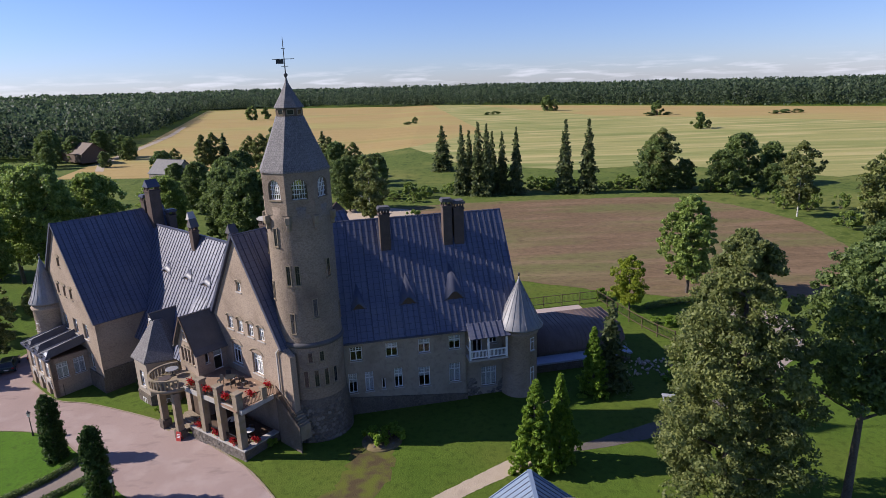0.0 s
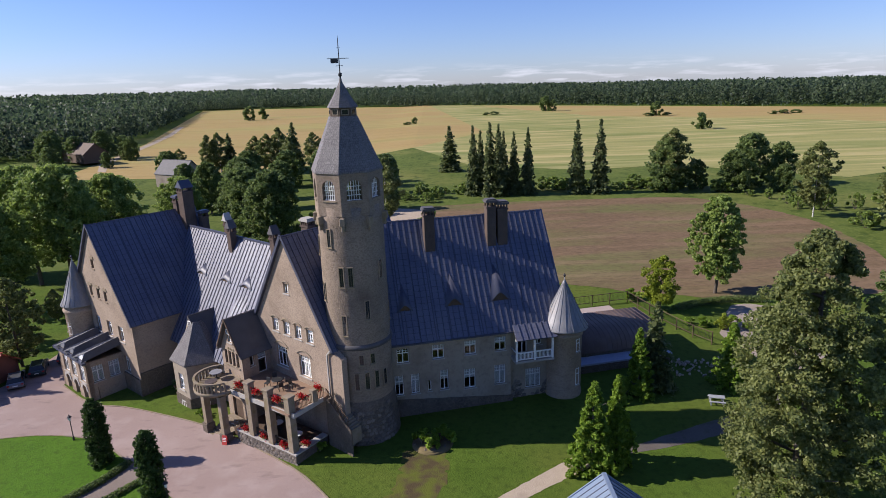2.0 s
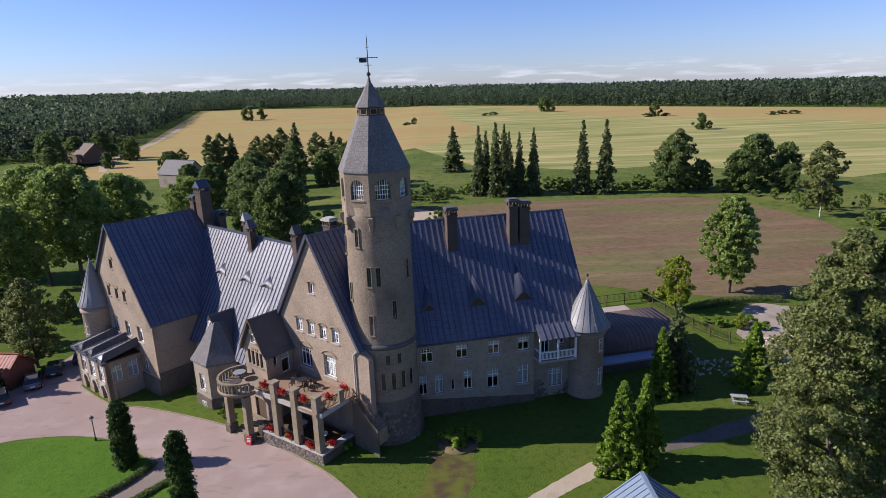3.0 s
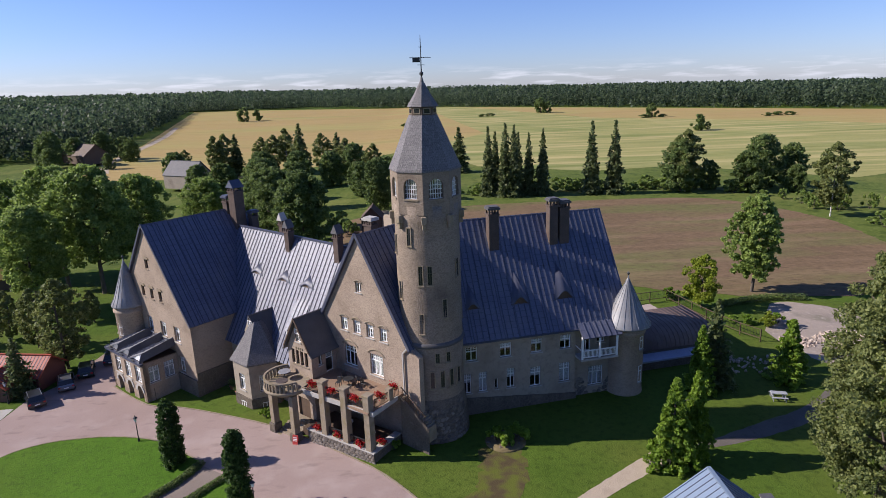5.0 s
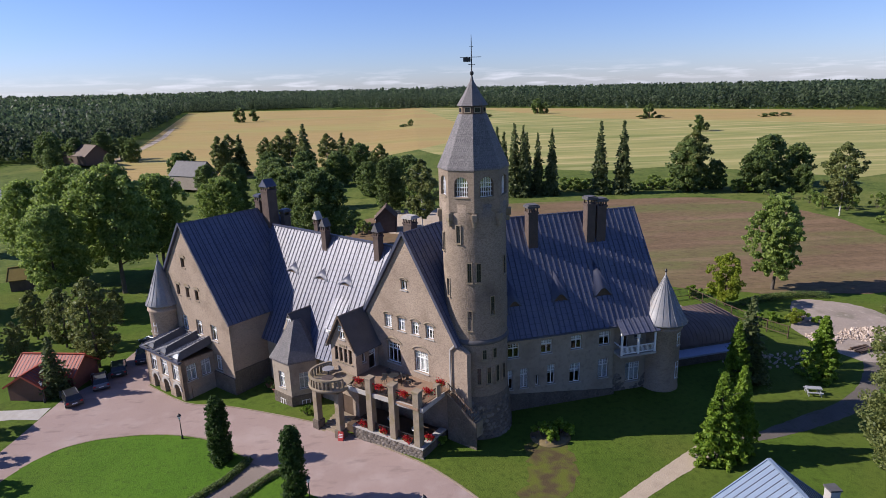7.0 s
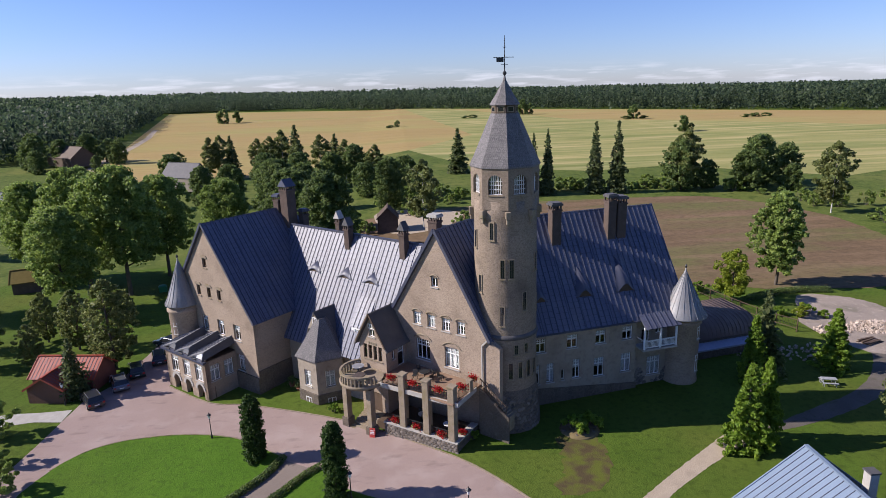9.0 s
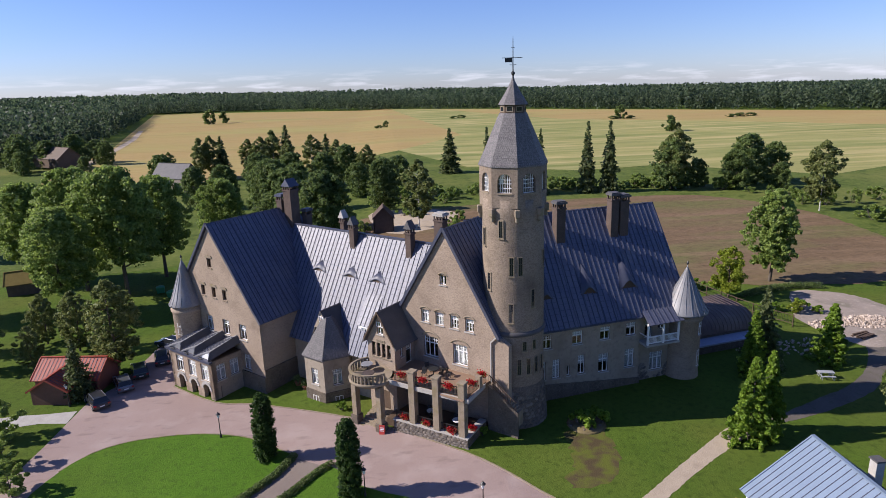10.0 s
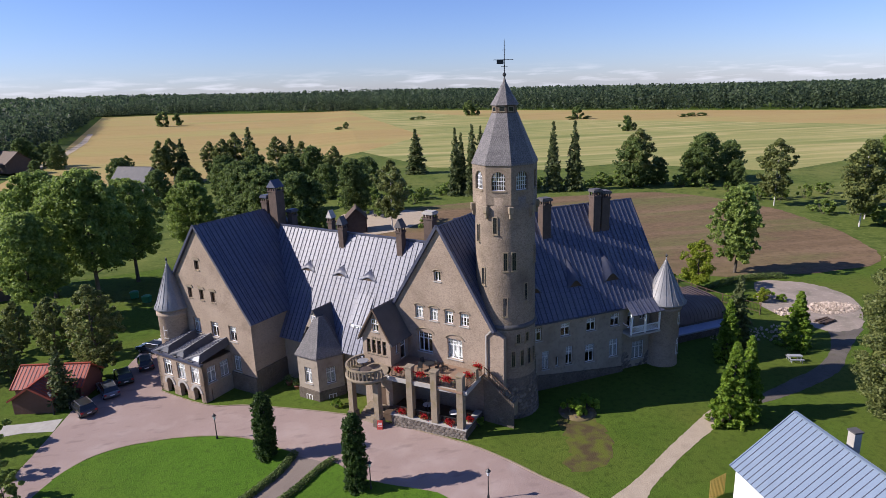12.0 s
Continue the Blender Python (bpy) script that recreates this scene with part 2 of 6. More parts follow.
NEEDLE = leafy("spruce_needle", (0.056, 0.088, 0.032), (0.185, 0.215, 0.080))
# distance haze put into a bluer base; wide range paints lit crowns, dark gaps
FOREST_HAZED = leafy("hazed_forest_leaf", (0.014, 0.032, 0.020), (0.120, 0.165, 0.078))
FLOWER = leafy("red_geranium", (0.30, 0.008, 0.012), (0.5, 0.018, 0.018))
REDROOF = overlay(mat("red_sheet_roof", (0.27, 0.045, 0.022), (0.40, 0.075, 0.036), 0.6, 0.8, 10.0, 0.2), "noise", 1.5, (0.19, 0.05, 0.032), 0.5, 0.5, 0.75)
BLUEROOF = overlay(mat("pale_blue_sheet_roof", (0.16, 0.21, 0.28), (0.21, 0.265, 0.335), 0.4, 0.6, 8.0, 0.08, metal=0.15), "noise", 0.8, (0.16, 0.2, 0.26), 0.4, 0.55, 0.75)
RUBBLEPALE = mat("broken_stone", (0.30, 0.24, 0.19), (0.56, 0.46, 0.38), 0.95, 0.6, 6.0, 0.5, island=0.9)


def plain(name, c, rough=0.5, metal=0.0, coat=0.0, trans=0.0):
    m = bpy.data.materials.new(name)
    m.use_nodes = True
    b = m.node_tree.nodes["Principled BSDF"]
    b.inputs["Base Color"].default_value = (*c, 1)
    b.inputs["Roughness"].default_value, b.inputs["Metallic"].default_value = rough, metal
    b.inputs["Coat Weight"].default_value, b.inputs["Transmission Weight"].default_value = coat, trans
    return m


GLASS = plain("window_glass", (0.75, 0.8, 0.85), 0.03, trans=1.0)
GLASS.node_tree.nodes["Principled BSDF"].inputs["IOR"].default_value = 1.45
CARGLASS = plain("tinted_car_glass", (0.02, 0.022, 0.025), 0.05)
RUBBER = plain("tyre_rubber", (0.02, 0.02, 0.02), 0.8)
RIM = plain("alloy_rim", (0.5, 0.5, 0.52), 0.35, 0.9)
LAMPGLASS = plain("frosted_lamp_glass", (0.7, 0.7, 0.68), 0.3)
# pale sheet that brightens window panes from behind
PALE_BACKING = mat("pale_pane_backing", (0.55, 0.53, 0.48), (0.7, 0.68, 0.64), 0.9, 4.0, 30.0, 0.1)

# ---- mesh helpers ----
def obj(name, bm, material, parent=None, label="", m=None):
    me = bpy.data.meshes.new(name)
    bm.to_mesh(me)
    bm.free()
    me.materials.append(material)
    ob = new(name, me)
    if parent:
        ob.parent = parent
    if m is not None:
        ob.matrix_basis = m
    if label:
        ob["label"] = label
    return ob


def part(name, bm, material, parent, label="", m=None):
    return obj(name, bm, material, parent, label, m)


def empty(name, m, label, category, group="", parent=None):
    ob = new(name)
    ob.empty_display_size = 0.2
    ob.matrix_basis = m
    if parent:
        ob.parent = parent
        return ob
    return tagged(ob, label, category, group)


def box(bm, x0, x1, y0, y1, z0, z1, m=None, bevel=0.0):
    vs = [bm.verts.new((x, y, z)) for x in (x0, x1) for y in (y0, y1) for z in (z0, z1)]
    fs = [bm.faces.new([vs[i] for i in q]) for q in ((0, 1, 3, 2), (4, 6, 7, 5), (0, 4, 5, 1), (2, 3, 7, 6), (0, 2, 6, 4), (1, 5, 7, 3))]
    if bevel:
        es = list({e for f in fs for e in f.edges})
        r = bmesh.ops.bevel(bm, geom=es, offset=bevel, segments=1, affect="EDGES")
        vs = list({v for f in r["faces"] for v in f.verts} | {v for v in vs if v.is_valid})
    if m is not None:
        bmesh.ops.transform(bm, matrix=m, verts=vs)
    return bm


def boxes(*rows, bevel=0.0):
    bm = bmesh.new()
    for r in rows:
        box(bm, *r, bevel=bevel)
    return bm


def bar(bm, a, b, w, h=None):
    """A square bar from a to b."""
    a, b = Vector(a), Vector(b)
    h = h or w
    q = (b - a).to_track_quat("Z", "Y").to_matrix().to_4x4()
    return box(bm, -w / 2, w / 2, -h / 2, h / 2, 0, (b - a).length, Matrix.Translation(a) @ q)


def lathe(bm, profile, n=24, turn=0.0, cx=0.0, cy=0.0, uv=None, cap=True):
    """Turns (radius, z) rows round a vertical axis."""
    rings = []
    for r, z in profile:
        rings.append([bm.verts.new((cx + r * math.cos(turn + 2 * math.pi * i / n), cy + r * math.sin(turn + 2 * math.pi * i / n), z)) for i in range(n)])
    lay = bm.loops.layers.uv.verify()
    run = 0.0
    for k in range(len(rings) - 1):
        d = math.hypot(profile[k + 1][0] - profile[k][0], profile[k + 1][1] - profile[k][1])
        for i in range(n):
            j = (i + 1) % n
            f = bm.faces.new((rings[k][i], rings[k][j], rings[k + 1][j], rings[k + 1][i]))
            f.smooth = n > 12
            side = 2 * math.sin(math.pi / n)
            for lp, (a, b) in zip(f.loops, ((i, 0), (i + 1, 0), (i + 1, 1), (i, 1))):
                rr = profile[k + b][0]
                mid = (i + 0.5) * side * max(profile[0][0], rr)
                lp[lay].uv = (mid + (a - i - 0.5) * side * rr, run + b * d)
        run += d
    if cap:
        bm.faces.new(rings[-1])
        bm.faces.new(list(reversed(rings[0])))
    return bm


def panel(outline, holes=(), thick=0.5):
    """An upright slab in the xz plane, facing -y, with openings through it. outline and holes: (x, z) loops."""
    bm = bmesh.new()
    loops = [list(outline)] + [list(h) for h in holes]
    flat = [p for lp in loops for p in lp]
    front = [bm.verts.new((x, 0, z)) for x, z in flat]
    back = [bm.verts.new((x, thick, z)) for x, z in flat]
    for tri in tessellate_polygon([[Vector((x, z, 0)) for x, z in lp] for lp in loops]):
        for vs in ([front[i] for i in tri], [back[i] for i in reversed(tri)]):
            try:
                bm.faces.new(vs)
            except ValueError:
                pass
    k = 0
    for lp in loops:
        for i in range(len(lp)):
            j = (i + 1) % len(lp)
            bm.faces.new((front[k + i], front[k + j], back[k + j], back[k + i]))
        k += len(lp)
    bmesh.ops.recalc_face_normals(bm, faces=bm.faces)
    return bm


def rect(x, z, w, h):
    return [(x - w / 2, z), (x + w / 2, z), (x + w / 2, z + h), (x - w / 2, z + h)]


def arch(x, z, w, h, n=8, rise=None):
    rise = w / 2 if rise is None else rise
    s = h - rise
    return [(x - w / 2, z), (x + w / 2, z)] + [(x + w / 2 * math.cos(math.pi * i / n), z + s + rise * math.sin(math.pi * i / n)) for i in range(n + 1)]


SEAM = bpy.data.meshes.new("seam")
sb = bmesh.new()
box(sb, -0.5, 0.5, 0, 1, 0, 1)
sb.to_mesh(SEAM)
sb.free()


def roof_plane(parent, pts, material, spacing=0.62, thick=0.14, rib=0.075, label="", base=None):
    """A sheet-metal slope with standing seams, cut to the polygon pts."""
    pts = [(base @ Vector(p)) if base else Vector(p) for p in pts]
    nrm = (pts[1] - pts[0]).cross(pts[2] - pts[0]).normalized()
    if nrm.z < 0:
        nrm.negate()
        pts.reverse()
    hor = Vector((0, 0, 1)).cross(nrm).normalized()
    up = nrm.cross(hor)
    o = pts[0]
    bm = bmesh.new()
    lay = bm.loops.layers.uv.verify()
    top = [bm.verts.new(p) for p in pts]
    low = [bm.verts.new(p - nrm * thick) for p in pts]
    ft = bm.faces.new(top)
    bm.faces.new(list(reversed(low)))
    for i in range(len(pts)):
        j = (i + 1) % len(pts)
        bm.faces.new((top[i], low[i], low[j], top[j]))
    for lp in ft.loops:
        d = lp.vert.co - o
        lp[lay].uv = (d.dot(up), d.dot(hor))
    slope = part("roof_slope", bm, material, parent, label)
    if not spacing:
        return slope
    if not SEAM.materials:
        SEAM.materials.append(ROOF)
    flat = [((p - o).dot(hor), (p - o).dot(up)) for p in pts]
    lo, hi = min(a for a, _ in flat), max(a for a, _ in flat)
    k = math.ceil(lo / spacing)
    rot = Matrix((hor, up, nrm)).transposed().to_4x4()
    while k * spacing < hi:
        s = k * spacing
        cuts = []
        for i in range(len(flat)):
            (a, b), (c, d) = flat[i], flat[(i + 1) % len(flat)]
            if (a - s) * (c - s) < 0:
                cuts.append(b + (d - b) * (s - a) / (c - a))
        cuts.sort()
        for v0, v1 in zip(cuts[::2], cuts[1::2]):
            if v1 - v0 > 0.2:
                e = new("seam", SEAM)
                e.parent = slope
                e.matrix_basis = Matrix.Translation(o + hor * s + up * v0 - nrm * 0.01) @ rot @ Matrix.Diagonal((0.05, v1 - v0, rib, 1))
        k += 1
    return slope


def window(parent, m, w, h, cols=2, rows=3, style="rect", depth=0.16, pale_backing=False, sill=True, frame_mat=None):
    """A casement in an opening: m puts its bottom middle on the outer face of the wall, looking along -y."""
    e = empty("window", m, "", "", parent=parent)
    fm = frame_mat or WHITE
    bm = bmesh.new()
    b = 0.07
    box(bm, -w / 2, -w / 2 + b, depth, depth + 0.07, 0, h)
    box(bm, w / 2 - b, w / 2, depth, depth + 0.07, 0, h)
    box(bm, -w / 2 + b, w / 2 - b, depth, depth + 0.07, 0, b)
    box(bm, -w / 2 + b, w / 2 - b, depth, depth + 0.07, h - b, h)
    tz = h * 0.68
    for i in range(1, cols):
        x = -w / 2 + w * i / cols
        box(bm, x - 0.045, x + 0.045, depth - 0.01, depth + 0.06, b, h - b)
    if rows > 1:
        box(bm, -w / 2 + b, w / 2 - b, depth - 0.015, depth + 0.065, tz - 0.045, tz + 0.045)
    if rows > 2:
        for i in range(cols * 2):
            if i % 2:
                x = -w / 2 + w * i / (cols * 2)
                box(bm, x - 0.018, x + 0.018, depth + 0.01, depth + 0.05, tz, h - b)
        zz = (tz + h) / 2
        box(bm, -w / 2 + b, w / 2 - b, depth + 0.01, depth + 0.05, zz - 0.018, zz + 0.018)
    if rows > 3:
        box(bm, -w / 2 + b, w / 2 - b, depth + 0.01, depth + 0.05, tz / 2 - 0.018, tz / 2 + 0.018)
    part("frame", bm, fm, e)
    p = part("pane", boxes((-w / 2 + 0.02, w / 2 - 0.02, depth + 0.025, depth + 0.035, 0.02, h - 0.02)), GLASS, e)
    p.visible_shadow = False
    if sill:
        part("sill", boxes((-w / 2 - 0.08, w / 2 + 0.08, -0.1, depth, -0.09, -0.004)), TRIM if fm is not WHITE else CONCRETE, e)
    # pale sheets added behind panes in place of the reflected sky
    if not pale_backing and w >= 0.8 and h >= 1.2:
        pale_backing = (0, 0.05, 0.5, 0.7, 0.05)[int(abs(m.translation.x * 7 + m.translation.z * 3)) % 5]
    if pale_backing:
        part("pale_backing", boxes((-w / 2 + 0.05, w / 2 - 0.05, depth + 0.14, depth + 0.16, h * pale_backing, h - 0.03)), PALE_BACKING, e)
    return e


def gz(x):
    """Height of the ground, which falls away to the west."""
    return -1.6 * min(1.0, max(0.0, (-16 - x) / 34))


def sheet(name, pts, lift, material, label="", thick=0.0, kind="structure", cuts=True):
    """A patch of ground cover draped on the ground."""
    bm = bmesh.new()
    vs = [bm.verts.new((x, y, 0)) for x, y in pts]
    for tri in tessellate_polygon([[Vector((x, y, 0)) for x, y in pts]]):
        bm.faces.new([vs[i] for i in tri])
    if cuts:
        for x in range(-52, -12, 4):
            bmesh.ops.bisect_plane(bm, geom=bm.verts[:] + bm.edges[:] + bm.faces[:], plane_co=(x, 0, 0), plane_no=(1, 0, 0))
    bmesh.ops.recalc_face_normals(bm, faces=bm.faces)
    if bm.faces[:] and sum(f.normal.z for f in bm.faces) < 0:
        bmesh.ops.reverse_faces(bm, faces=bm.faces)
    for v in bm.verts:
        v.co.z = gz(v.co.x) + lift
    if thick:
        r = bmesh.ops.extrude_face_region(bm, geom=bm.faces[:])
        for v in r["geom"]:
            if isinstance(v, bmesh.types.BMVert):
                v.co.z += thick
    ob = obj(name, bm, material)
    return tagged(ob, label, "", "", kind)


def smooth(pts, n=4, closed=True):
    """Rounds a loop of points."""
    out, k = [], len(pts)
    for i in range(k if closed else k - 1):
        p = [Vector(pts[(i + j) % k] if closed else pts[min(max(i + j, 0), k - 1)]) for j in (-1, 0, 1, 2)]
        for s in range(n):
            t = s / n
            out.append(tuple(0.5 * (2 * p[1] + (p[2] - p[0]) * t + (2 * p[0] - 5 * p[1] + 4 * p[2] - p[3]) * t * t + (3 * p[1] - p[0] - 3 * p[2] + p[3]) * t ** 3)))
    if not closed:
        out.append(tuple(pts[-1]))
    return out

def ragged(pts, amp, step, seed):
    """An outline cut into short pieces and roughened sideways."""
    rg, out = random.Random(seed), []
    for (x0, y0), (x1, y1) in zip(pts, list(pts[1:]) + [pts[0]]):
        n = max(1, int(math.hypot(x1 - x0, y1 - y0) / step))
        for i in range(n):
            out.append((x0 + (x1 - x0) * i / n + rg.uniform(-amp, amp), y0 + (y1 - y0) * i / n + rg.uniform(-amp, amp)))
    return out

# ---- plants ----
def quads(name, v, material, parent=None, label="", idx=None):
    """A mesh of loose four-cornered leaves: v is an (n, 4, 3) array."""
    n = len(v)
    me = bpy.data.meshes.new(name)
    me.from_pydata(v.reshape(-1, 3).tolist(), [], np.arange(n * 4).reshape(-1, 4).tolist())
    me.materials.append(material)
    ob = new(name, me)
    if parent:
        ob.parent = parent
    if label:
        ob["label"] = label
    return ob


def leaf_quads(rng, c, nrm, size):
    """Leaves of a size at centres c, roughly square to nrm."""
    n = len(c)
    nrm = nrm + rng.normal(0, 0.85, (n, 3))
    nrm /= np.linalg.norm(nrm, axis=1)[:, None] + 1e-9
    a = np.cross(nrm, rng.normal(0, 1, (n, 3)))
    a /= np.linalg.norm(a, axis=1)[:, None] + 1e-9
    b = np.cross(nrm, a)
    s = (size * rng.uniform(0.6, 1.3, n))[:, None]
    a, b = a * s, b * s * 0.65
    return np.stack([c - a, c - b * 0.9, c + a, c + b], 1)


def crown_points(rng, h0, h1, r, clumps, n, shape="round", puff=1.0):
    """Leaf centres and outward ways, gathered into clumps along an uneven crown."""
    k = clumps
    u = rng.uniform(0, 1, k)
    ang = rng.uniform(0, 2 * np.pi, k)
    if shape == "round":
        prof = np.sqrt(np.clip(1 - (2 * u - 0.85) ** 2 / 1.35, 0.05, 1))
    elif shape == "cone":
        prof = (1 - u) ** 0.85 + 0.04
    elif shape == "column":
        prof = np.clip(1.0 - 0.22 * u ** 3 - 6.0 * np.clip(u - 0.9, 0, 1), 0.2, 1)
    elif shape == "broad":
        prof = np.clip(1 - u ** 2.4, 0.02, 1) ** 0.6 * np.clip(0.7 + u * 2, 0, 1)
    else:
        prof = np.clip(np.sin(np.pi * np.clip(u * 0.85 + 0.12, 0, 1)), 0.1, 1)
    lob = 1 + 0.22 * np.sin(3 * ang + rng.uniform(0, 6)) + 0.12 * np.sin(5 * ang + 4 * u)
    if shape == "column":
        lob = 1.0
    rad = r * prof * lob * rng.uniform(0.12, 0.9, k) ** 0.5 * 0.92
    cc = np.stack([rad * np.cos(ang), rad * np.sin(ang), h0 + (h1 - h0) * u], 1)
    cr = r * rng.uniform(0.10, 0.24, k) * (0.55 + 0.45 * prof) * (2.0 if shape == "column" else 1.0) * puff
    w = rng.integers(0, k, n)
    d = rng.normal(0, 1, (n, 3))
    d /= np.linalg.norm(d, axis=1)[:, None]
    d[:, 2] = d[:, 2] * 0.85 + 0.2
    p = cc[w] + d * (cr[w] * rng.uniform(0.55, 1.05, n))[:, None] * np.array([1.1, 1.1, 0.95])
    return p, d


def limb(bm, pts, r0, r1, n=7):
    """A tapered round stem through points."""
    rings = []
    for i, p in enumerate(pts):
        p = Vector(p)
        d = (Vector(pts[min(i + 1, len(pts) - 1)]) - Vector(pts[max(i - 1, 0)])).normalized()
        q = d.to_track_quat("Z", "Y")
        r = r0 + (r1 - r0) * i / (len(pts) - 1)
        rings.append([bm.verts.new(p + q @ Vector((r * math.cos(2 * math.pi * j / n), r * math.sin(2 * math.pi * j / n), 0))) for j in range(n)])
    for a, b in zip(rings, rings[1:]):
        for j in range(n):
            f = bm.faces.new((a[j], a[(j + 1) % n], b[(j + 1) % n], b[j]))
            f.smooth = True
    bm.faces.new(rings[-1])
    return bm


def tree(name, seed, h, r, bare, leaves, size, leafmat, label, shape="round", bark=None, trunk=0.0, clumps=60, limbs=9, puff=1.0):
    """A tree at the origin: a tapered trunk with limbs, and a crown of leaf clumps."""
    rng = np.random.default_rng(seed)
    e = empty(name, Matrix(), label, "tree")
    bm = bmesh.new()
    tr = trunk or h * 0.018
    top = h * (0.8 if shape != "round" else 0.62)
    bend = rng.normal(0, 0.02 * h, 2)
    limb(bm, [(0, 0, -0.3), (bend[0] * 0.2, bend[1] * 0.2, top * 0.35), (bend[0] * 0.7, bend[1] * 0.7, top * 0.7), (bend[0], bend[1], top)], tr, tr * 0.3)
    for i in range(limbs):
        z = bare * 0.8 + (top - bare * 0.8) * (i + 0.5) / limbs
        a = i * 2.4 + rng.uniform(-0.5, 0.5)
        ln = r * rng.uniform(0.5, 0.85) * (1.1 - 0.5 * i / limbs)
        o = Vector((bend[0] * z / top * 0.8, bend[1] * z / top * 0.8, z))
        d = Vector((math.cos(a), math.sin(a), 0))
        limb(bm, [o, o + d * ln * 0.5 + Vector((0, 0, ln * 0.25)), o + d * ln + Vector((0, 0, ln * 0.6))], tr * 0.38, tr * 0.08, 5)
    part("trunk", bm, bark or BARK, e)
    p, d = crown_points(rng, bare, h - r * 0.12, r, clumps, leaves, shape, puff)
    quads("crown", leaf_quads(rng, p, d, size), leafmat, e)
    return e


def conifer(name, seed, h, r, bare, whorls, per, size, leafmat, label, droop=0.25, bark=None):
    """A spruce: whorls of drooping boughs set with needle sprays."""
    rng = np.random.default_rng(seed)
    e = empty(name, Matrix(), label, "tree")
    bm = bmesh.new()
    limb(bm, [(0, 0, -0.3), (0, 0, h * 0.5), (0, 0, h * 0.98)], h * 0.014, h * 0.002)
    part("trunk", bm, bark or BARK, e)
    c, d = [], []
    for i in range(whorls):
        u = i / (whorls - 1)
        z = bare + (h - bare) * u
        rr = r * ((1 - u) ** 0.8 * 0.95 + 0.04) * rng.uniform(0.78, 1.15)
        nb = max(4, int(9 * (1 - u)) + 3)
        for b in range(nb):
            a = 2 * math.pi * b / nb + rng.uniform(-0.4, 0.4) + i
            L = rr * rng.uniform(0.7, 1.12)
            m = max(2, int(per * L / r) + 1)
            s = rng.uniform(0.12, 1, m) ** 0.8
            side = rng.normal(0, 0.13, m) * L * (0.4 + s)
            x, y = s * L, side
            c.append(np.stack([x * math.cos(a) - y * math.sin(a), x * math.sin(a) + y * math.cos(a), z - droop * x * s + rng.normal(0, 0.05 * size, m)], 1))
            d.append(np.tile([0.5 * math.cos(a), 0.5 * math.sin(a), 0.8], (m, 1)))
    c, d = np.concatenate(c), np.concatenate(d)
    quads("crown", leaf_quads(rng, c, d, size), leafmat, e)
    return e


def bush(name, seed, h, r, leaves, size, leafmat, label, category="shrub", shape="egg", clumps=14):
    rng = np.random.default_rng(seed)
    e = empty(name, Matrix(), label, category)
    bm = bmesh.new()
    for i in range(5):
        a = i * 1.3
        limb(bm, [(0.05 * math.cos(a), 0.05 * math.sin(a), -0.1), (r * 0.3 * math.cos(a), r * 0.3 * math.sin(a), h * 0.3), (r * 0.5 * math.cos(a), r * 0.5 * math.sin(a), h * 0.65)], 0.05, 0.015, 5)
    part("stem", bm, BARK, e)
    p, d = crown_points(rng, h * 0.08, h * 0.9, r, clumps, leaves, shape)
    p[:, 2] = np.maximum(p[:, 2], 0.02)
    quads("foliage", leaf_quads(rng, p, d, size), leafmat, e)
    return e


def put(ob, x, y, s=1.0, rz=0.0, sz=None):
    c = copy_thing(ob, Matrix.Translation((x, y, gz(x) + 0.0)) @ Matrix.Rotation(rz, 4, "Z"))
    c.scale = (s, s, sz or s)
    return c


def first(ob, x, y, rz=0.0, s=1.0):
    ob.matrix_basis = Matrix.Translation((x, y, gz(x))) @ Matrix.Rotation(rz, 4, "Z")
    ob.scale = (s, s, s)
    return ob



# ---- ground ----
def fall(x, y):
    """The land far off sinks gently, more so to the east."""
    d = math.hypot(x, y)
    return -max(0.0, d - 900) * (0.003 + 0.0085 * max(-1.0, min(1.0, x / (0.6 * d + 1))))


gb = bmesh.new()
xs = [-4500, -3000, -2000, -1400, -900, -400, -200, -100] + list(range(-60, -8, 4)) + [0, 40, 100, 200, 400, 900, 1400, 2000, 3000, 4500]
ys = [-3000, -800, -200, -60, 0, 30, 60, 90, 130, 200, 400, 900, 1250, 1600, 2000, 3000, 4500]
grid = [[gb.verts.new((x, y, gz(x) + (fall(x, y) * 1.1 - 6.0 if math.hypot(x, y) > 1500 else 0.0))) for x in xs] for y in ys]
for j in range(len(ys) - 1):
    for i in range(len(xs) - 1):
        gb.faces.new((grid[j][i], grid[j][i + 1], grid[j + 1][i + 1], grid[j + 1][i]))
tagged(obj("ground", gb, PARKGRASS), "mown green park lawn with darker patches", "", "", "structure")
sheet("meadow", [(-170, 150), (-120, 110), (-60, 128), (-30, 120), (10, 105), (60, 98), (75, 92), (140, 60), (300, 80), (500, 300), (500, 480), (330, 600), (-100, 900), (-260, 420)], 0.015, MEADOW, "rough green meadow between park and grain fields")
sheet("field", ragged(smooth([(-35, 155), (-4, 167), (36, 169), (66, 165), (79, 140), (78, 118), (73, 100), (66, 89), (56, 85.8), (45, 86.2), (31, 89), (13, 98), (-25, 120)]), 0.35, 1.6, 1), 0.03, SOIL, "bare brown ploughed field with tracks")
sheet("field", [(-165, 262), (-90, 250), (-16, 330), (30, 420), (-10, 1000), (-60, 1010), (-350, 1160), (-420, 1150), (-206, 438)], 0.05, WHEAT, "ripe golden grain field")
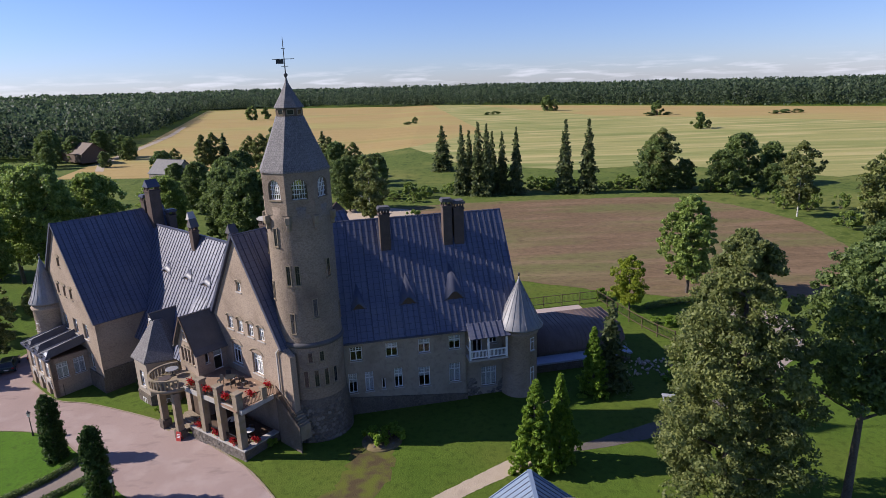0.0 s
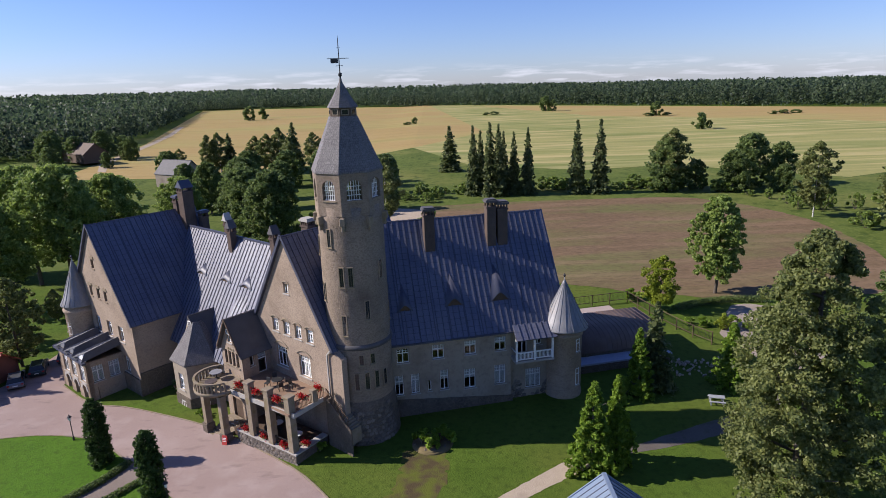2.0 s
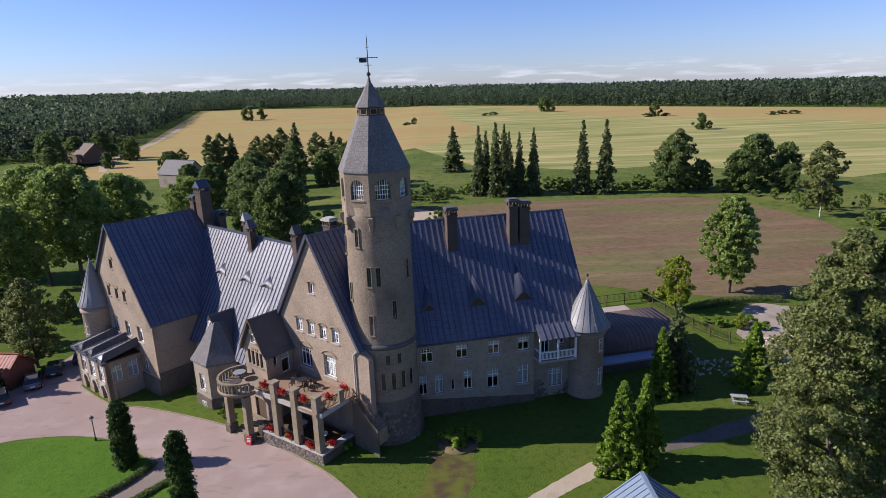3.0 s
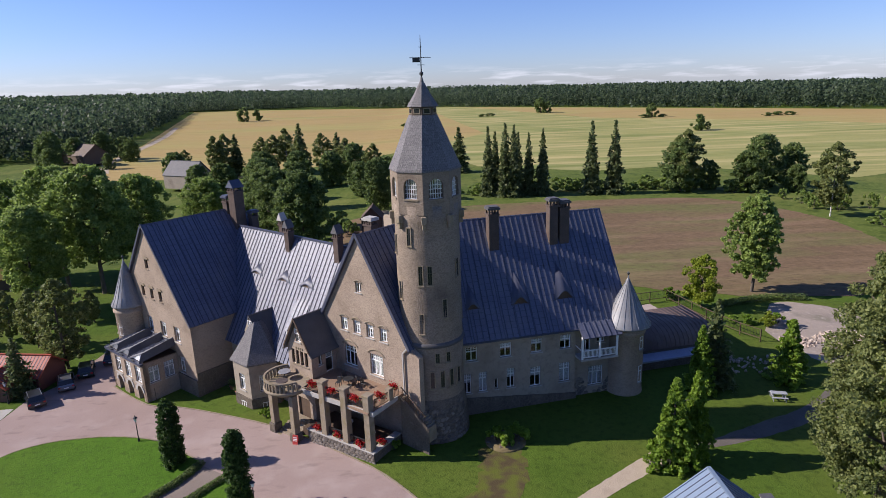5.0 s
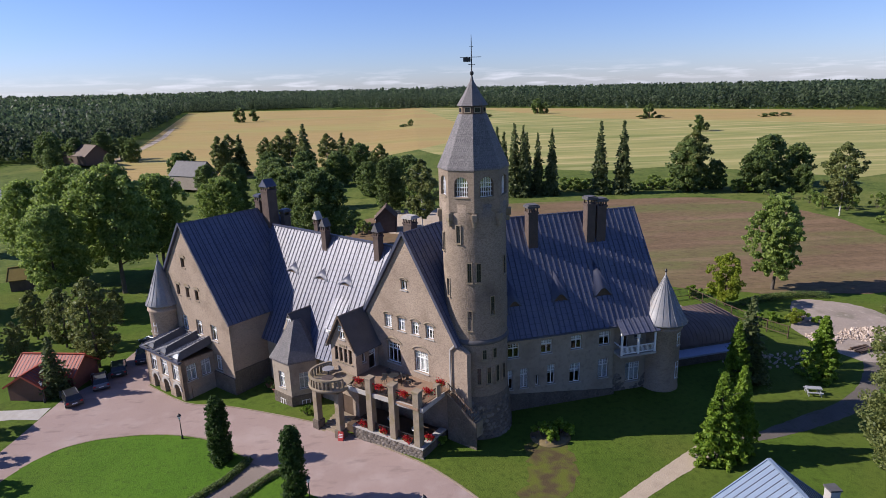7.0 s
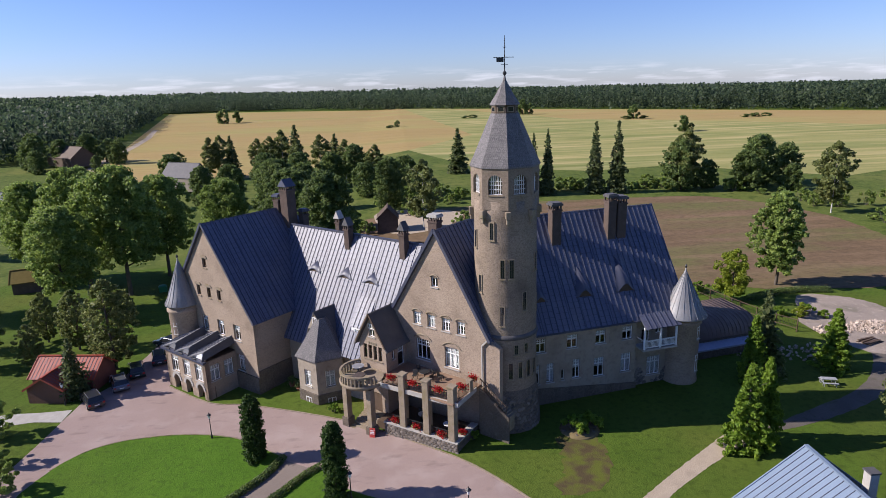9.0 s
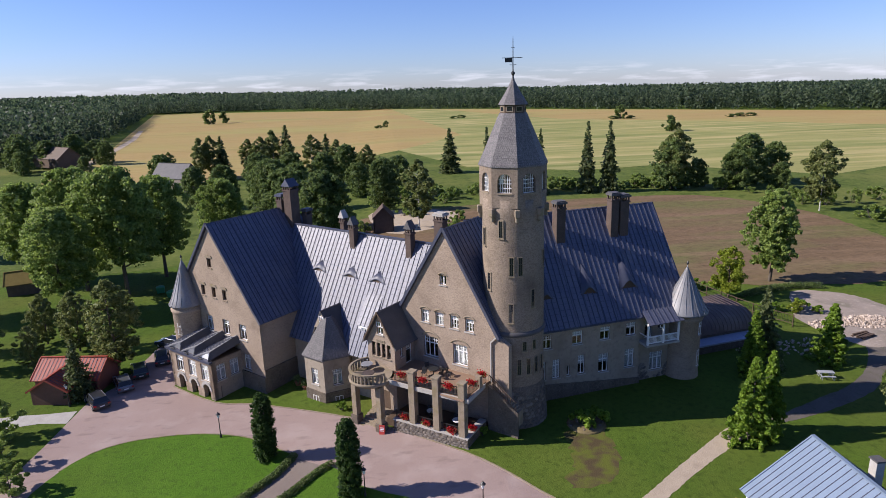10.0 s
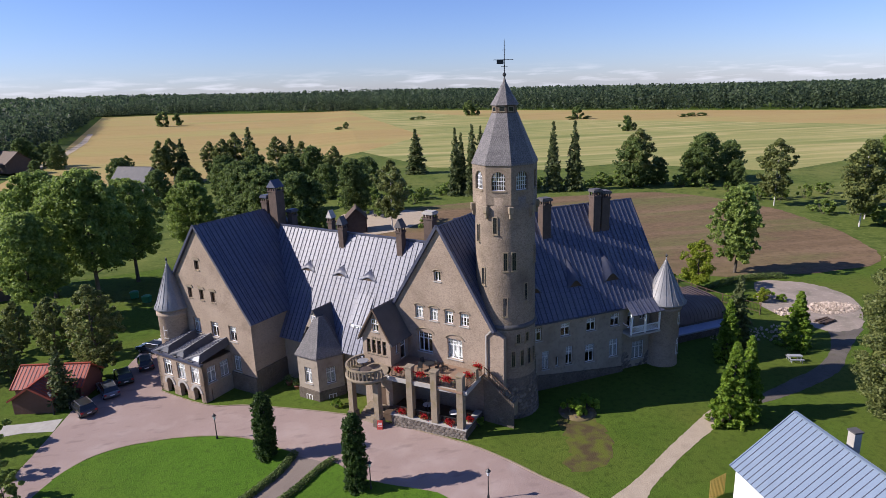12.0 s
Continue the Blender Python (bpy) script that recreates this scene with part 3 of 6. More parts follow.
sheet("field", [(-16, 330), (10, 250), (50, 226), (84, 232), (125, 190), (460, 330), (460, 470), (430, 500), (290, 665), (130, 850), (-10, 1000), (30, 420)], 0.05, OATS, "pale green and straw grain field")
sheet("field", [(330, 330), (800, 300), (900, 500), (430, 500), (290, 665), (60, 900), (140, 560), (260, 430)], 0.08, WHEAT, "ripe golden grain field beyond a green strip")
DR = [(-61.3, 52.6), (-60.9, 58.2), (-60.6, 67.3), (-58.6, 71.3), (-57.5, 84), (-52.5, 86), (-51.7, 69.7), (-45.4, 64.3), (-41.3, 63.0), (-36.8, 61.0), (-29.4, 57.1), (-25.5, 54.2), (-18.9, 48.6), (-15.6, 44.8), (-13.4, 41.8), (-10.7, 38.4), (-7.5, 32.0), (-8, 20), (-30, 15), (-62, 25), (-66, 42)]
sheet("road", DR, 0.02, DRIVE, "reddish gravel forecourt drive")
sheet("lawn", smooth([(-57.0, 53.2), (-55.3, 55.8), (-53.1, 57.2), (-50.6, 57.8), (-47.3, 57.8), (-43.3, 57.0), (-39.7, 55.4), (-36.7, 52.9), (-34.9, 51.2), (-35.9, 48.9), (-38.5, 45.8), (-42, 42), (-48, 39), (-55, 42), (-58, 48)], 3), 0.03, GRASS, "round mown lawn bed inside the drive", 0.09)
sheet("lawn", smooth([(-31.2, 48.9), (-29.2, 46.2), (-26.8, 44.4), (-24.1, 42.9), (-21.9, 41.2), (-21, 37), (-26, 33), (-33, 34), (-38, 39), (-35.3, 44.9), (-32.7, 47.8)], 3), 0.03, GRASS, "mown lawn bed beside the drive", 0.09)
sheet("path", [(-34.6, 51.0), (-31.4, 48.8), (-33.0, 47.4), (-35.6, 44.6), (-40, 40), (-43, 42), (-38.2, 45.9), (-36.0, 48.6)], 0.045, mat("path_paving", (0.15, 0.12, 0.10), (0.24, 0.20, 0.17), 0.9, 0.6, 10.0, 0.4), "narrow brown paved path between low hedges")
sheet("path", ragged(smooth([(8.2, 49.6), (8.8, 47.9), (0.5, 42.6), (-5.4, 38.1), (-9, 34), (-11.5, 35.5), (-8.9, 38.0), (-5.8, 39.8), (0.5, 44.4)], 3), 0.05, 0.35, 2), 0.012, GRAVEL, "pale trampled gravel path over the lawn")
sheet("path", ragged(smooth([(9, 48.4), (14.1, 50.6), (18.4, 52.4), (22.5, 54.0), (27.0, 56.6), (31.5, 61.0), (34.5, 65.0), (38.4, 63.6), (35.2, 61.0), (30.0, 56.8), (26.0, 53.4), (20.0, 50.8), (14.6, 49.2)], 3), 0.08, 0.6, 3), 0.012, SHADED_GRAVEL, "grey gravel footpath, its colour darkened for the tree shade")
sheet("yard", ragged(smooth([(33.0, 63.5), (31.8, 68.6), (31.0, 73.5), (34.5, 79.5), (37.6, 84.2), (41.5, 83.6), (45.4, 80.4), (46.4, 75.0), (44.0, 69.5), (40.5, 65.5), (37.5, 63.2)], 3), 0.16, 0.7, 5), 0.018, YARD, "pale trampled sandy yard with building rubble")
sheet("path", [(-67.2, 65.1), (-64.3, 65.0), (-60.9, 65.2), (-60.8, 62.5), (-63.9, 62.9), (-75, 61), (-75, 64)], 0.03, CONCRETE, "pale concrete side path")
sheet("soil_patch", ragged(smooth([(-8.4, 50.8), (-5.4, 50.6), (-5.3, 46.5), (-6.4, 43.4), (-8.6, 41.8), (-10.8, 42.6), (-9.4, 46.2)], 4), 0.42, 0.45, 4), 0.006, overlay(mat("worn_turf", (0.055, 0.042, 0.024), (0.115, 0.088, 0.042), 0.95, 0.8, 9.0, 0.6), "noise", 0.8, (0.10, 0.115, 0.022), 0.95, 0.40, 0.62), "worn dark earth strip in the lawn")

# ---- castle ----
CA = radians(-41)
castle = empty("castle", Matrix.Translation((-13.0, 54.9, 0)) @ Matrix.Rotation(CA, 4, "Z"), "stone manor castle with round tower and steep blue-grey sheet roofs", "castle")
RW = Matrix.Rotation(radians(12) - CA, 4, "Z") @ Matrix.Translation((0, 1.2, 0))


def at(x, y, z, rz=0, base=None):
    m = pose(x, y, z, 0, 0, rz)
    return base @ m if base else m


def tx(bm, m):
    bmesh.ops.transform(bm, matrix=m, verts=bm.verts)
    return bm


# tower
TOWER = [(3.35, -2.0), (3.25, 0.6), (3.08, 3.0), (3.0, 6.0), (3.0, 9.5), (2.98, 10.15), (2.95, 15.0), (2.92, 21.2), (2.95, 22.6)]
part("tower_shaft", lathe(bmesh.new(), TOWER, 48), TOWERSTONE, castle, "round roughcast stone tower shaft")
FOOT = part("tower_foot", lathe(bmesh.new(), [(3.55, -2.0), (3.42, 0.8), (3.2, 3.2), (3.06, 4.3), (2.9, 4.5)], 48), RUBBLE, castle, "boulder masonry foot")
part("string_course", lathe(bmesh.new(), [(2.9, 9.4), (3.12, 9.55), (3.17, 9.7), (3.1, 9.9), (2.9, 10.05)], 48), DARKROOF, castle, "lead-covered ring")
OT = radians(-95) - CA
part("tower_roof", lathe(bmesh.new(), [(3.24, 25.55), (3.22, 25.72), (2.68, 26.9), (1.26, 30.2)], 8, OT), SHINGLE, castle, "steep octagonal slate roof")
part("lantern", lathe(bmesh.new(), [(1.2, 30.15), (1.18, 30.95)], 8, OT), WOODDARK, castle)
part("lantern_roof", lathe(bmesh.new(), [(1.36, 30.9), (1.33, 31.0), (0.75, 31.9), (0.16, 33.0), (0.05, 33.5)], 8, OT), SHINGLE, castle, "small slate cap")

sheet("sand", smooth([(-29.6, 162.5), (-23.4, 166.9), (-11.1, 163.5), (-6.0, 155.4), (-13.7, 140.6), (-24.6, 139.7)], 3), 0.045, GRAVEL, "pale sandy yard behind the castle")
sheet("path", [(-160, 285), (-176, 318), (-204, 438), (-225, 520), (-262, 640), (-258, 642), (-220, 520), (-199, 438), (-171, 316), (-155, 283)], 0.1, GRAVEL, "pale dirt road along the forest edge")
part("belfry_floor", lathe(bmesh.new(), [(2.9, 21.2), (3.1, 21.95), (3.1, 22.05)], 8, OT), TOWERSTONE, castle)
AP = 3.15 * math.cos(math.pi / 8)
HW = 3.15 * math.sin(math.pi / 8)
for i in range(8):
    th = OT + (i + 0.5) * math.pi / 4
    m = at(AP * math.cos(th), AP * math.sin(th), 0, math.degrees(th) + 90)
    part("belfry_wall", tx(panel([(-HW, 21.9), (HW, 21.9), (HW, 25.75), (-HW, 25.75)], [arch(0, 23.25, 1.3, 1.75)], 0.4), m), TOWERSTONE, castle)
    w = empty("window", m @ pose(0, 0, 23.25), "", "", parent=castle)
    bm = bmesh.new()
    for x in (-0.43, -0.22, 0, 0.22, 0.43):
        box(bm, x - 0.022, x + 0.022, 0.2, 0.26, 0, 1.12 + math.sqrt(max(0, 0.4225 - x * x)))
    for z in (0.03, 0.45, 0.85, 1.2):
        box(bm, -0.6, 0.6, 0.21, 0.25, z - 0.025, z + 0.025)
    part("frame", bm, WHITE, w)
    part("pane", tx(panel(arch(0, 0, 1.28, 1.73), [], 0.01), pose(0, 0.27, 0)), GLASS, w)
    part("sill", boxes((-0.72, 0.72, -0.08, 0.2, -0.12, -0.004)), TRIM, w)
    th = OT + i * math.pi / 4
    part("corbel", tx(boxes((-0.24, 0.24, -0.32, 0.25, 21.1, 21.8), (-0.16, 0.16, -0.2, 0.25, 20.6, 21.1), bevel=0.05), at(3.05 * math.cos(th), 3.05 * math.sin(th), 0, math.degrees(th) + 90)), TRIM, castle)
    th = OT + (i + 0.5) * math.pi / 4
    w = empty("lantern_window", at(1.11 * math.cos(th), 1.11 * math.sin(th), 30.3, math.degrees(th) + 90), "", "", parent=castle)
    part("frame", boxes((-0.32, 0.32, -0.03, 0.05, 0, 0.07), (-0.32, 0.32, -0.03, 0.05, 0.43, 0.5), (-0.32, -0.25, -0.03, 0.05, 0.07, 0.43), (0.25, 0.32, -0.03, 0.05, 0.07, 0.43)), TRIM, w)
    part("pane", boxes((-0.25, 0.25, -0.01, 0.03, 0.07, 0.43)), CARGLASS, w)


def slit(deg, z, h, w=0.36, r=2.94):
    a = radians(deg)
    e = empty("slit_window", at(r * math.cos(a), r * math.sin(a), z, deg + 90), "", "", parent=castle)
    t = 0.08
    part("frame", boxes((-w / 2 - t, -w / 2, -0.05, 0.12, -t, h + t), (w / 2, w / 2 + t, -0.05, 0.12, -t, h + t), (-w / 2, w / 2, -0.05, 0.12, h, h + t), (-w / 2 - t - 0.06, w / 2 + t + 0.06, -0.1, 0.12, -t - 0.1, -t)), TRIM, e)
    part("pane", boxes((-w / 2, w / 2, 0.0, 0.05, 0, h)), CARGLASS, e)
    part("bar", boxes((-0.025, 0.025, -0.02, 0.03, 0, h), (-w / 2, w / 2, -0.02, 0.03, h * 0.62, h * 0.62 + 0.05)), IRON, e)


for d, z, h in ((-83, 19.2, 1.5), (-64, 15.6, 1.7), (-48, 15.6, 1.7), (-65, 11.0, 1.8), (-23, 12.4, 1.7), (-125, 18.2, 1.6), (-110, 14.0, 1.6), (10, 16.0, 1.6), (40, 11.5, 1.6), (-50, 5.6, 1.6), (-32, 5.6, 1.6), (-14, 5.6, 1.6), (4, 5.6, 1.5), (-72, 8.1, 0.9), (-40, 8.1, 0.9), (-20, 8.1, 0.9), (-48, 2.2, 1.0)):
    slit(d, z, h, r=2.96 if z > 10 else (3.02 if z > 4 else 3.2))
part("finial", lathe(bmesh.new(), [(0.1, 33.0), (0.07, 33.45), (0.17, 33.57), (0.17, 33.7), (0.05, 33.82), (0.03, 36.5), (0.01, 36.8)], 10), IRON, castle, "iron spire rod")
vb = bmesh.new()
bar(vb, (-1.0, 0, 34.95), (0.85, 0, 34.95), 0.05)
bar(vb, (-0.3, 0, 34.35), (0.3, 0, 34.35), 0.04)
bar(vb, (-0.16, 0, 35.8), (0.16, 0, 35.8), 0.04)
box(vb, -0.72, -0.08, -0.02, 0.02, 34.57, 34.92)
tx(vb, Matrix.Rotation(-CA, 4, "Z"))
part("weather_vane", vb, IRON, castle, "black iron flag weather vane")

# right gable block
RG = [(-13.6, -1.5), (1.5, -1.5), (1.5, 8.9), (0.3, 9.6), (-5.6, 19.3), (-13.6, 6.9)]
RH = [(-8.2 + i * 1.79, 9.45, 1.0, 1.35, 3, 4) for i in range(4)] + [(-7.6, 5.75, 1.75, 2.2, 3, 3), (-4.0, 5.65, 1.75, 2.2, 3, 3), (-5.85, 13.8, 0.8, 1.0, 2, 1)]
part("wall", tx(panel(RG, [rect(x, z, w, h) for x, z, w, h, c, r in RH], 0.6), at(0, -3.6, 0)), STONE, castle, "tall roughcast gable wall")
for x, z, w, h, c, r in RH:
    window(castle, at(x, -3.6, z), w, h, c, r, depth=0.2, frame_mat=WHITE)
    R0 = w * 0.82
    bm = limb(bmesh.new(), [(x + R0 * math.cos(math.pi * (0.22 + 0.08 * i)), -3.63, z + h - R0 * 0.55 + R0 * 0.92 * math.sin(math.pi * (0.22 + 0.08 * i))) for i in range(8)], 0.08, 0.08, 6)
    part("hood_mould", bm, TRIM, castle)
roof_plane(castle, [(-5.6, -3.85, 19.55), (0.55, -3.85, 9.45), (1.4, -2.0, 8.05), (1.4, 10, 8.05), (-5.6, 10, 19.55)], ROOF, label="steep blue-grey standing-seam roof slope")
roof_plane(castle, [(-5.6, -3.85, 19.55), (-14.0, -3.85, 6.5), (-14.0, 10, 6.5), (-5.6, 10, 19.55)], ROOF, label="steep blue-grey standing-seam roof slope")
for x0, z0, x1, z1 in ((-5.6, 19.6, 0.55, 9.5), (-5.6, 19.6, -14.0, 6.55)):
    bm = bmesh.new()
    bar(bm, (x0, -3.82, z0), (x1, -3.82, z1), 0.16, 0.3)
    part("verge", bm, ROOF, castle)
dp = bmesh.new()
bar(dp, (-0.35, -3.75, 9.0), (-0.35, -3.75, 4.9), 0.13)
bar(dp, (0.35, -3.75, 9.75), (-0.35, -3.75, 9.0), 0.13)
part("downpipe", dp, CONCRETE, castle, "pale grey rainwater pipe")

# middle block
part("wall", tx(panel([(-28, -2.5), (-13, -2.5), (-13, 4.6), (-28, 4.6)], [arch(-24.3, 1.0, 1.7, 2.6)], 0.6), at(0, -5.0, 0)), PLASTER, castle, "plastered wall under the broad roof")
window(castle, at(-24.3, -5.0, 1.0), 1.7, 2.5, 3, 4, depth=0.2)
roof_plane(castle, [(-34, 1.2, 16.3), (-34, -5.8, 4.5), (-13.45, -5.8, 4.5), (-13.45, -3.5, 8.38), (-8, -1.5, 11.75), (-8, 1.2, 16.3)], ROOF, label="broad standing-seam roof slope in full sun")
roof_plane(castle, [(-34, 1.2, 16.3), (-34, 9, 4.5), (-8, 9, 4.5), (-8, 1.2, 16.3)], ROOF)
part("wall", tx(panel([(13, -2.5), (28, -2.5), (28, 4.6), (13, 4.6)], [], 0.6), at(0, 8.2, 0, 180)), PLASTER, castle, "rear wall")
part("wall", tx(panel([(-8.2, -2.5), (-3.2, -2.5), (-1.2, -2.5), (-1.2, 16.0), (-8.2, 5)], [], 0.5), at(-33.6, 0, 0, -90)), PLASTER, castle, "end wall")
part("ridge_cap", boxes((-33.5, -8.5, 1.08, 1.32, 16.2, 16.42)), ROOF, castle)

# left block
LG = [(-40.5, -3), (-27.0, -3), (-27.0, 7.7), (-34.5, 18.0), (-40.5, 10.4)]
LH = [(x, 9.2, 0.75, 1.25, 2, 1) for x in (-37.0, -34.9, -32.9)] + [(-35.1, 12.9, 0.8, 1.1, 2, 1)] + [(x, 4.8, 1.3, 1.9, 2, 3) for x in (-36.5, -33.3, -30.2)] + [(-30.0, 1.1, 1.3, 2.0, 2, 3)]
part("wall", tx(panel(LG, [rect(x, z, w, h) for x, z, w, h, c, r in LH], 0.6), at(0, -9.8, 0)), STONE, castle, "tall roughcast gable wall")
for x, z, w, h, c, r in LH:
    window(castle, at(x, -9.8, z), w, h, c, r, depth=0.22, frame_mat=WHITE if w > 1 else WOODDARK)
    if w < 1:
        part("hood_mould", tx(boxes((-w / 2 - 0.25, w / 2 + 0.25, -0.1, 0.0, h + 0.1, h + 0.28), (-w / 2 - 0.1, w / 2 + 0.1, -0.08, 0.0, h + 0.28, h + 0.4)), at(x, -9.8, z)), TRIM, castle)
part("wall", tx(panel([(-9.2, -3), (3.2, -3), (3.2, 7.75), (-9.2, 7.75)], [], 0.6), at(-27.0, 0, 0, 90)), STONE, castle, "side wall")
part("plinth", tx(boxes((-9.8, 3.2, -0.14, 0.0, -3, 1.7)), at(-27.0, 0, 0, 90)), RUBBLE, castle, "boulder plinth")
part("plinth", boxes((-31.0, -26.86, -9.96, -9.8, -3, 0.9)), RUBBLE, castle, "boulder plinth")
part("wall", tx(panel([(-3.2, -3), (9.2, -3), (9.2, 10.8), (-3.2, 10.8)], [], 0.6), at(-40.5, 0, 0, -90)), STONE, castle, "side wall")
part("wall", tx(panel([(27.0, -3), (40.5, -3), (40.5, 10.4), (34.5, 18.0), (27.0, 7.7)], [], 0.6), at(0, 3.2, 0, 180)), STONE, castle, "rear gable wall")
roof_plane(castle, [(-34.5, -10.05, 18.3), (-26.6, -10.05, 7.5), (-26.6, 3.4, 7.5), (-34.5, 3.4, 18.3)], ROOF, label="steep dark blue standing-seam roof slope in shade")
roof_plane(castle, [(-34.5, -10.05, 18.3), (-41.0, -10.05, 10.0), (-41.0, 3.4, 10.0), (-34.5, 3.4, 18.3)], ROOF)
for x1, z1 in ((-26.6, 7.55), (-41.0, 10.05)):
    bm = bmesh.new()
    bar(bm, (-34.5, -10.02, 18.3), (x1, -10.02, z1), 0.16, 0.28)
    part("verge", bm, ROOF, castle)

# right wing
WN = [(x, 2.35, 0.85, 2.15, 2, 3) for x in (3.7, 5.35, 8.35)] + [(x, 2.1, 1.2, 2.15, 2, 3) for x in (11.05, 14.3)] + [(x, 5.85, 1.2, 1.5, 2, 3) for x in (4.2, 7.8, 11.15, 14.35)] + [(6.8, 2.4, 0.35, 1.15, 1, 1)]
part("wall", tx(panel([(0, -2), (15.5, -2), (15.5, 8.2), (0, 8.2)], [rect(x, z, w, h) for x, z, w, h, c, r in WN], 0.6), RW @ at(0, -0.3, 0)), PLASTER, castle, "plastered long wall")
for x, z, w, h, c, r in WN:
    window(castle, RW @ at(x, -0.3, z), w, h, c, r, depth=0.14, pale_backing=0.55 if x in (7.8, 11.15) else False)
BARE = part("wall", tx(panel([(15.5, -2), (21.4, -2), (21.4, 8.0), (15.5, 8.0)], [rect(18.1, 0.95, 1.7, 2.2), rect(16.9, 5.0, 1.0, 2.2), rect(18.6, 5.8, 0.9, 1.2)], 0.6), RW @ at(0, 0.1, 0)), PLASTER, castle, "stained plaster wall below the loggia")
window(castle, RW @ at(18.1, 0.1, 0.95), 1.7, 2.2, 3, 3, depth=0.14)
window(castle, RW @ at(16.9, 0.1, 5.0), 1.0, 2.2, 2, 2, depth=0.14, sill=False)
window(castle, RW @ at(18.6, 0.1, 5.8), 0.9, 1.2, 2, 2, depth=0.14)
pl = bmesh.new()
box(pl, 2.5, 15.62, -0.46, -0.3, -2, 1.0)
for v in pl.verts:
    if v.co.z > 0:
        v.co.z = 1.95 - (v.co.x - 3) * 0.105
part("plinth", tx(pl, RW), RUBBLE, castle, "dark boulder plinth")
part("wall", tx(panel([(0.1, -2), (14.5, -2), (14.5, 8), (7.2, 18.2), (0.1, 8)], [], 0.6), RW @ at(21.5, 0, 0, 90)), STONE, castle, "end gable wall")
part("wall", tx(panel([(-21.4, -2), (0, -2), (0, 8.3), (-21.4, 8.3)], [], 0.6), RW @ at(0, 14.5, 0, 180)), PLASTER, castle, "rear wall")
roof_plane(castle, [(-2, -0.7, 8.0), (21.75, -0.7, 8.0), (21.75, 7.2, 18.75), (-2, 7.2, 18.75)], ROOF, label="long steep blue-grey standing-seam roof slope", base=RW)
roof_plane(castle, [(15.6, -1.9, 7.35), (20.0, -1.9, 7.35), (20.0, -0.35, 8.52), (15.6, -0.35, 8.52)], ROOF, label="shallow roof skirt over the loggia", base=RW)
roof_plane(castle, [(-2, 15.1, 8.0), (21.75, 15.1, 8.0), (21.75, 7.2, 18.75), (-2, 7.2, 18.75)], ROOF, spacing=0, base=RW)
gt = bmesh.new()
bar(gt, (2.8, -0.78, 7.92), (15.6, -0.78, 7.92), 0.14)
part("gutter", tx(gt, RW), ROOF, castle)

# loggia
lg = empty("loggia", RW, "", "", parent=castle)
part("floor", boxes((15.55, 19.75, -1.65, 0.1, 4.7, 4.92)), CONCRETE, lg)
for x in (15.7, 17.65, 19.6):
    part("post", boxes((x - 0.09, x + 0.09, -1.6, -1.42, 4.92, 7.4)), WHITE, lg)
part("rail", boxes((15.6, 19.7, -1.56, -1.46, 5.78, 5.88), (15.6, 19.7, -1.56, -1.46, 5.05, 5.13), (15.65, 15.75, -1.5, 0.1, 5.78, 5.88)), WHITE, lg)
pk = bmesh.new()
box(pk, -0.025, 0.025, -0.02, 0.02, 0, 0.66)
PICK = bpy.data.meshes.new("picket")
pk.to_mesh(PICK)
pk.free()
PICK.materials.append(WHITE)
for i in range(26):
    p = new("picket", PICK)
    p.parent = lg
    p.matrix_basis = pose(15.8 + i * 0.147, -1.51, 5.12)


def cone_turret(m, r, z0, z1, rc, tip, label):
    part("turret", tx(lathe(bmesh.new(), [(r + 0.15, z0), (r + 0.08, z0 + 2.5), (r, z0 + 3.2), (r, z1 - 1.0), (r + 0.15, z1 - 0.85), (r + 0.15, z1 - 0.6), (r, z1 - 0.5), (r, z1)], 32), m), STONE, castle, label)
    c = part("turret_roof", tx(lathe(bmesh.new(), [(rc, z1 - 0.12), (rc, z1), (rc * 0.80, z1 + (tip - z1) * 0.15), (0.07, tip), (0.04, tip + 0.5)], 20), m), ZINC, castle, "grey zinc cone roof with ribs")
    for i in range(20):
        a = 2 * math.pi * i / 20
        bm = bmesh.new()
        q = lambda rr, zz: m @ Vector((rr * math.cos(a), rr * math.sin(a), zz))
        bar(bm, q(rc, z1 + 0.02), q(rc * 0.80, z1 + (tip - z1) * 0.15 + 0.02), 0.05)
        bar(bm, q(rc * 0.80, z1 + (tip - z1) * 0.15 + 0.02), q(0.07, tip), 0.05)
        part("rib", bm, ZINC, c)
    part("knob", tx(lathe(bmesh.new(), [(0.03, tip + 0.3), (0.13, tip + 0.45), (0.13, tip + 0.55), (0.02, tip + 0.75)], 10), m), IRON, c)


cone_turret(at(-40.0, -10.3, 0), 1.85, -3.0, 7.9, 2.14, 13.2, "round corner turret")
cone_turret(RW @ at(21.5, 0.1, 0), 1.9, -2.5, 7.75, 2.55, 12.6, "round corner turret")


def turret_window(m, deg, r, z, h, w=0.55):
    a = radians(deg)
    window(castle, m @ at((r - 0.12) * math.cos(a), (r - 0.12) * math.sin(a), z, deg + 90), w, h, 1, 2, depth=0.0)


for d in (-120, -75):
    turret_window(at(-40.0, -10.3, 0), d, 1.95, 4.3, 1.5)
for z, h in ((5.2, 1.4), (1.4, 1.9)):
    turret_window(RW @ at(21.5, 0.1, 0), -62, 2.02, z, h)


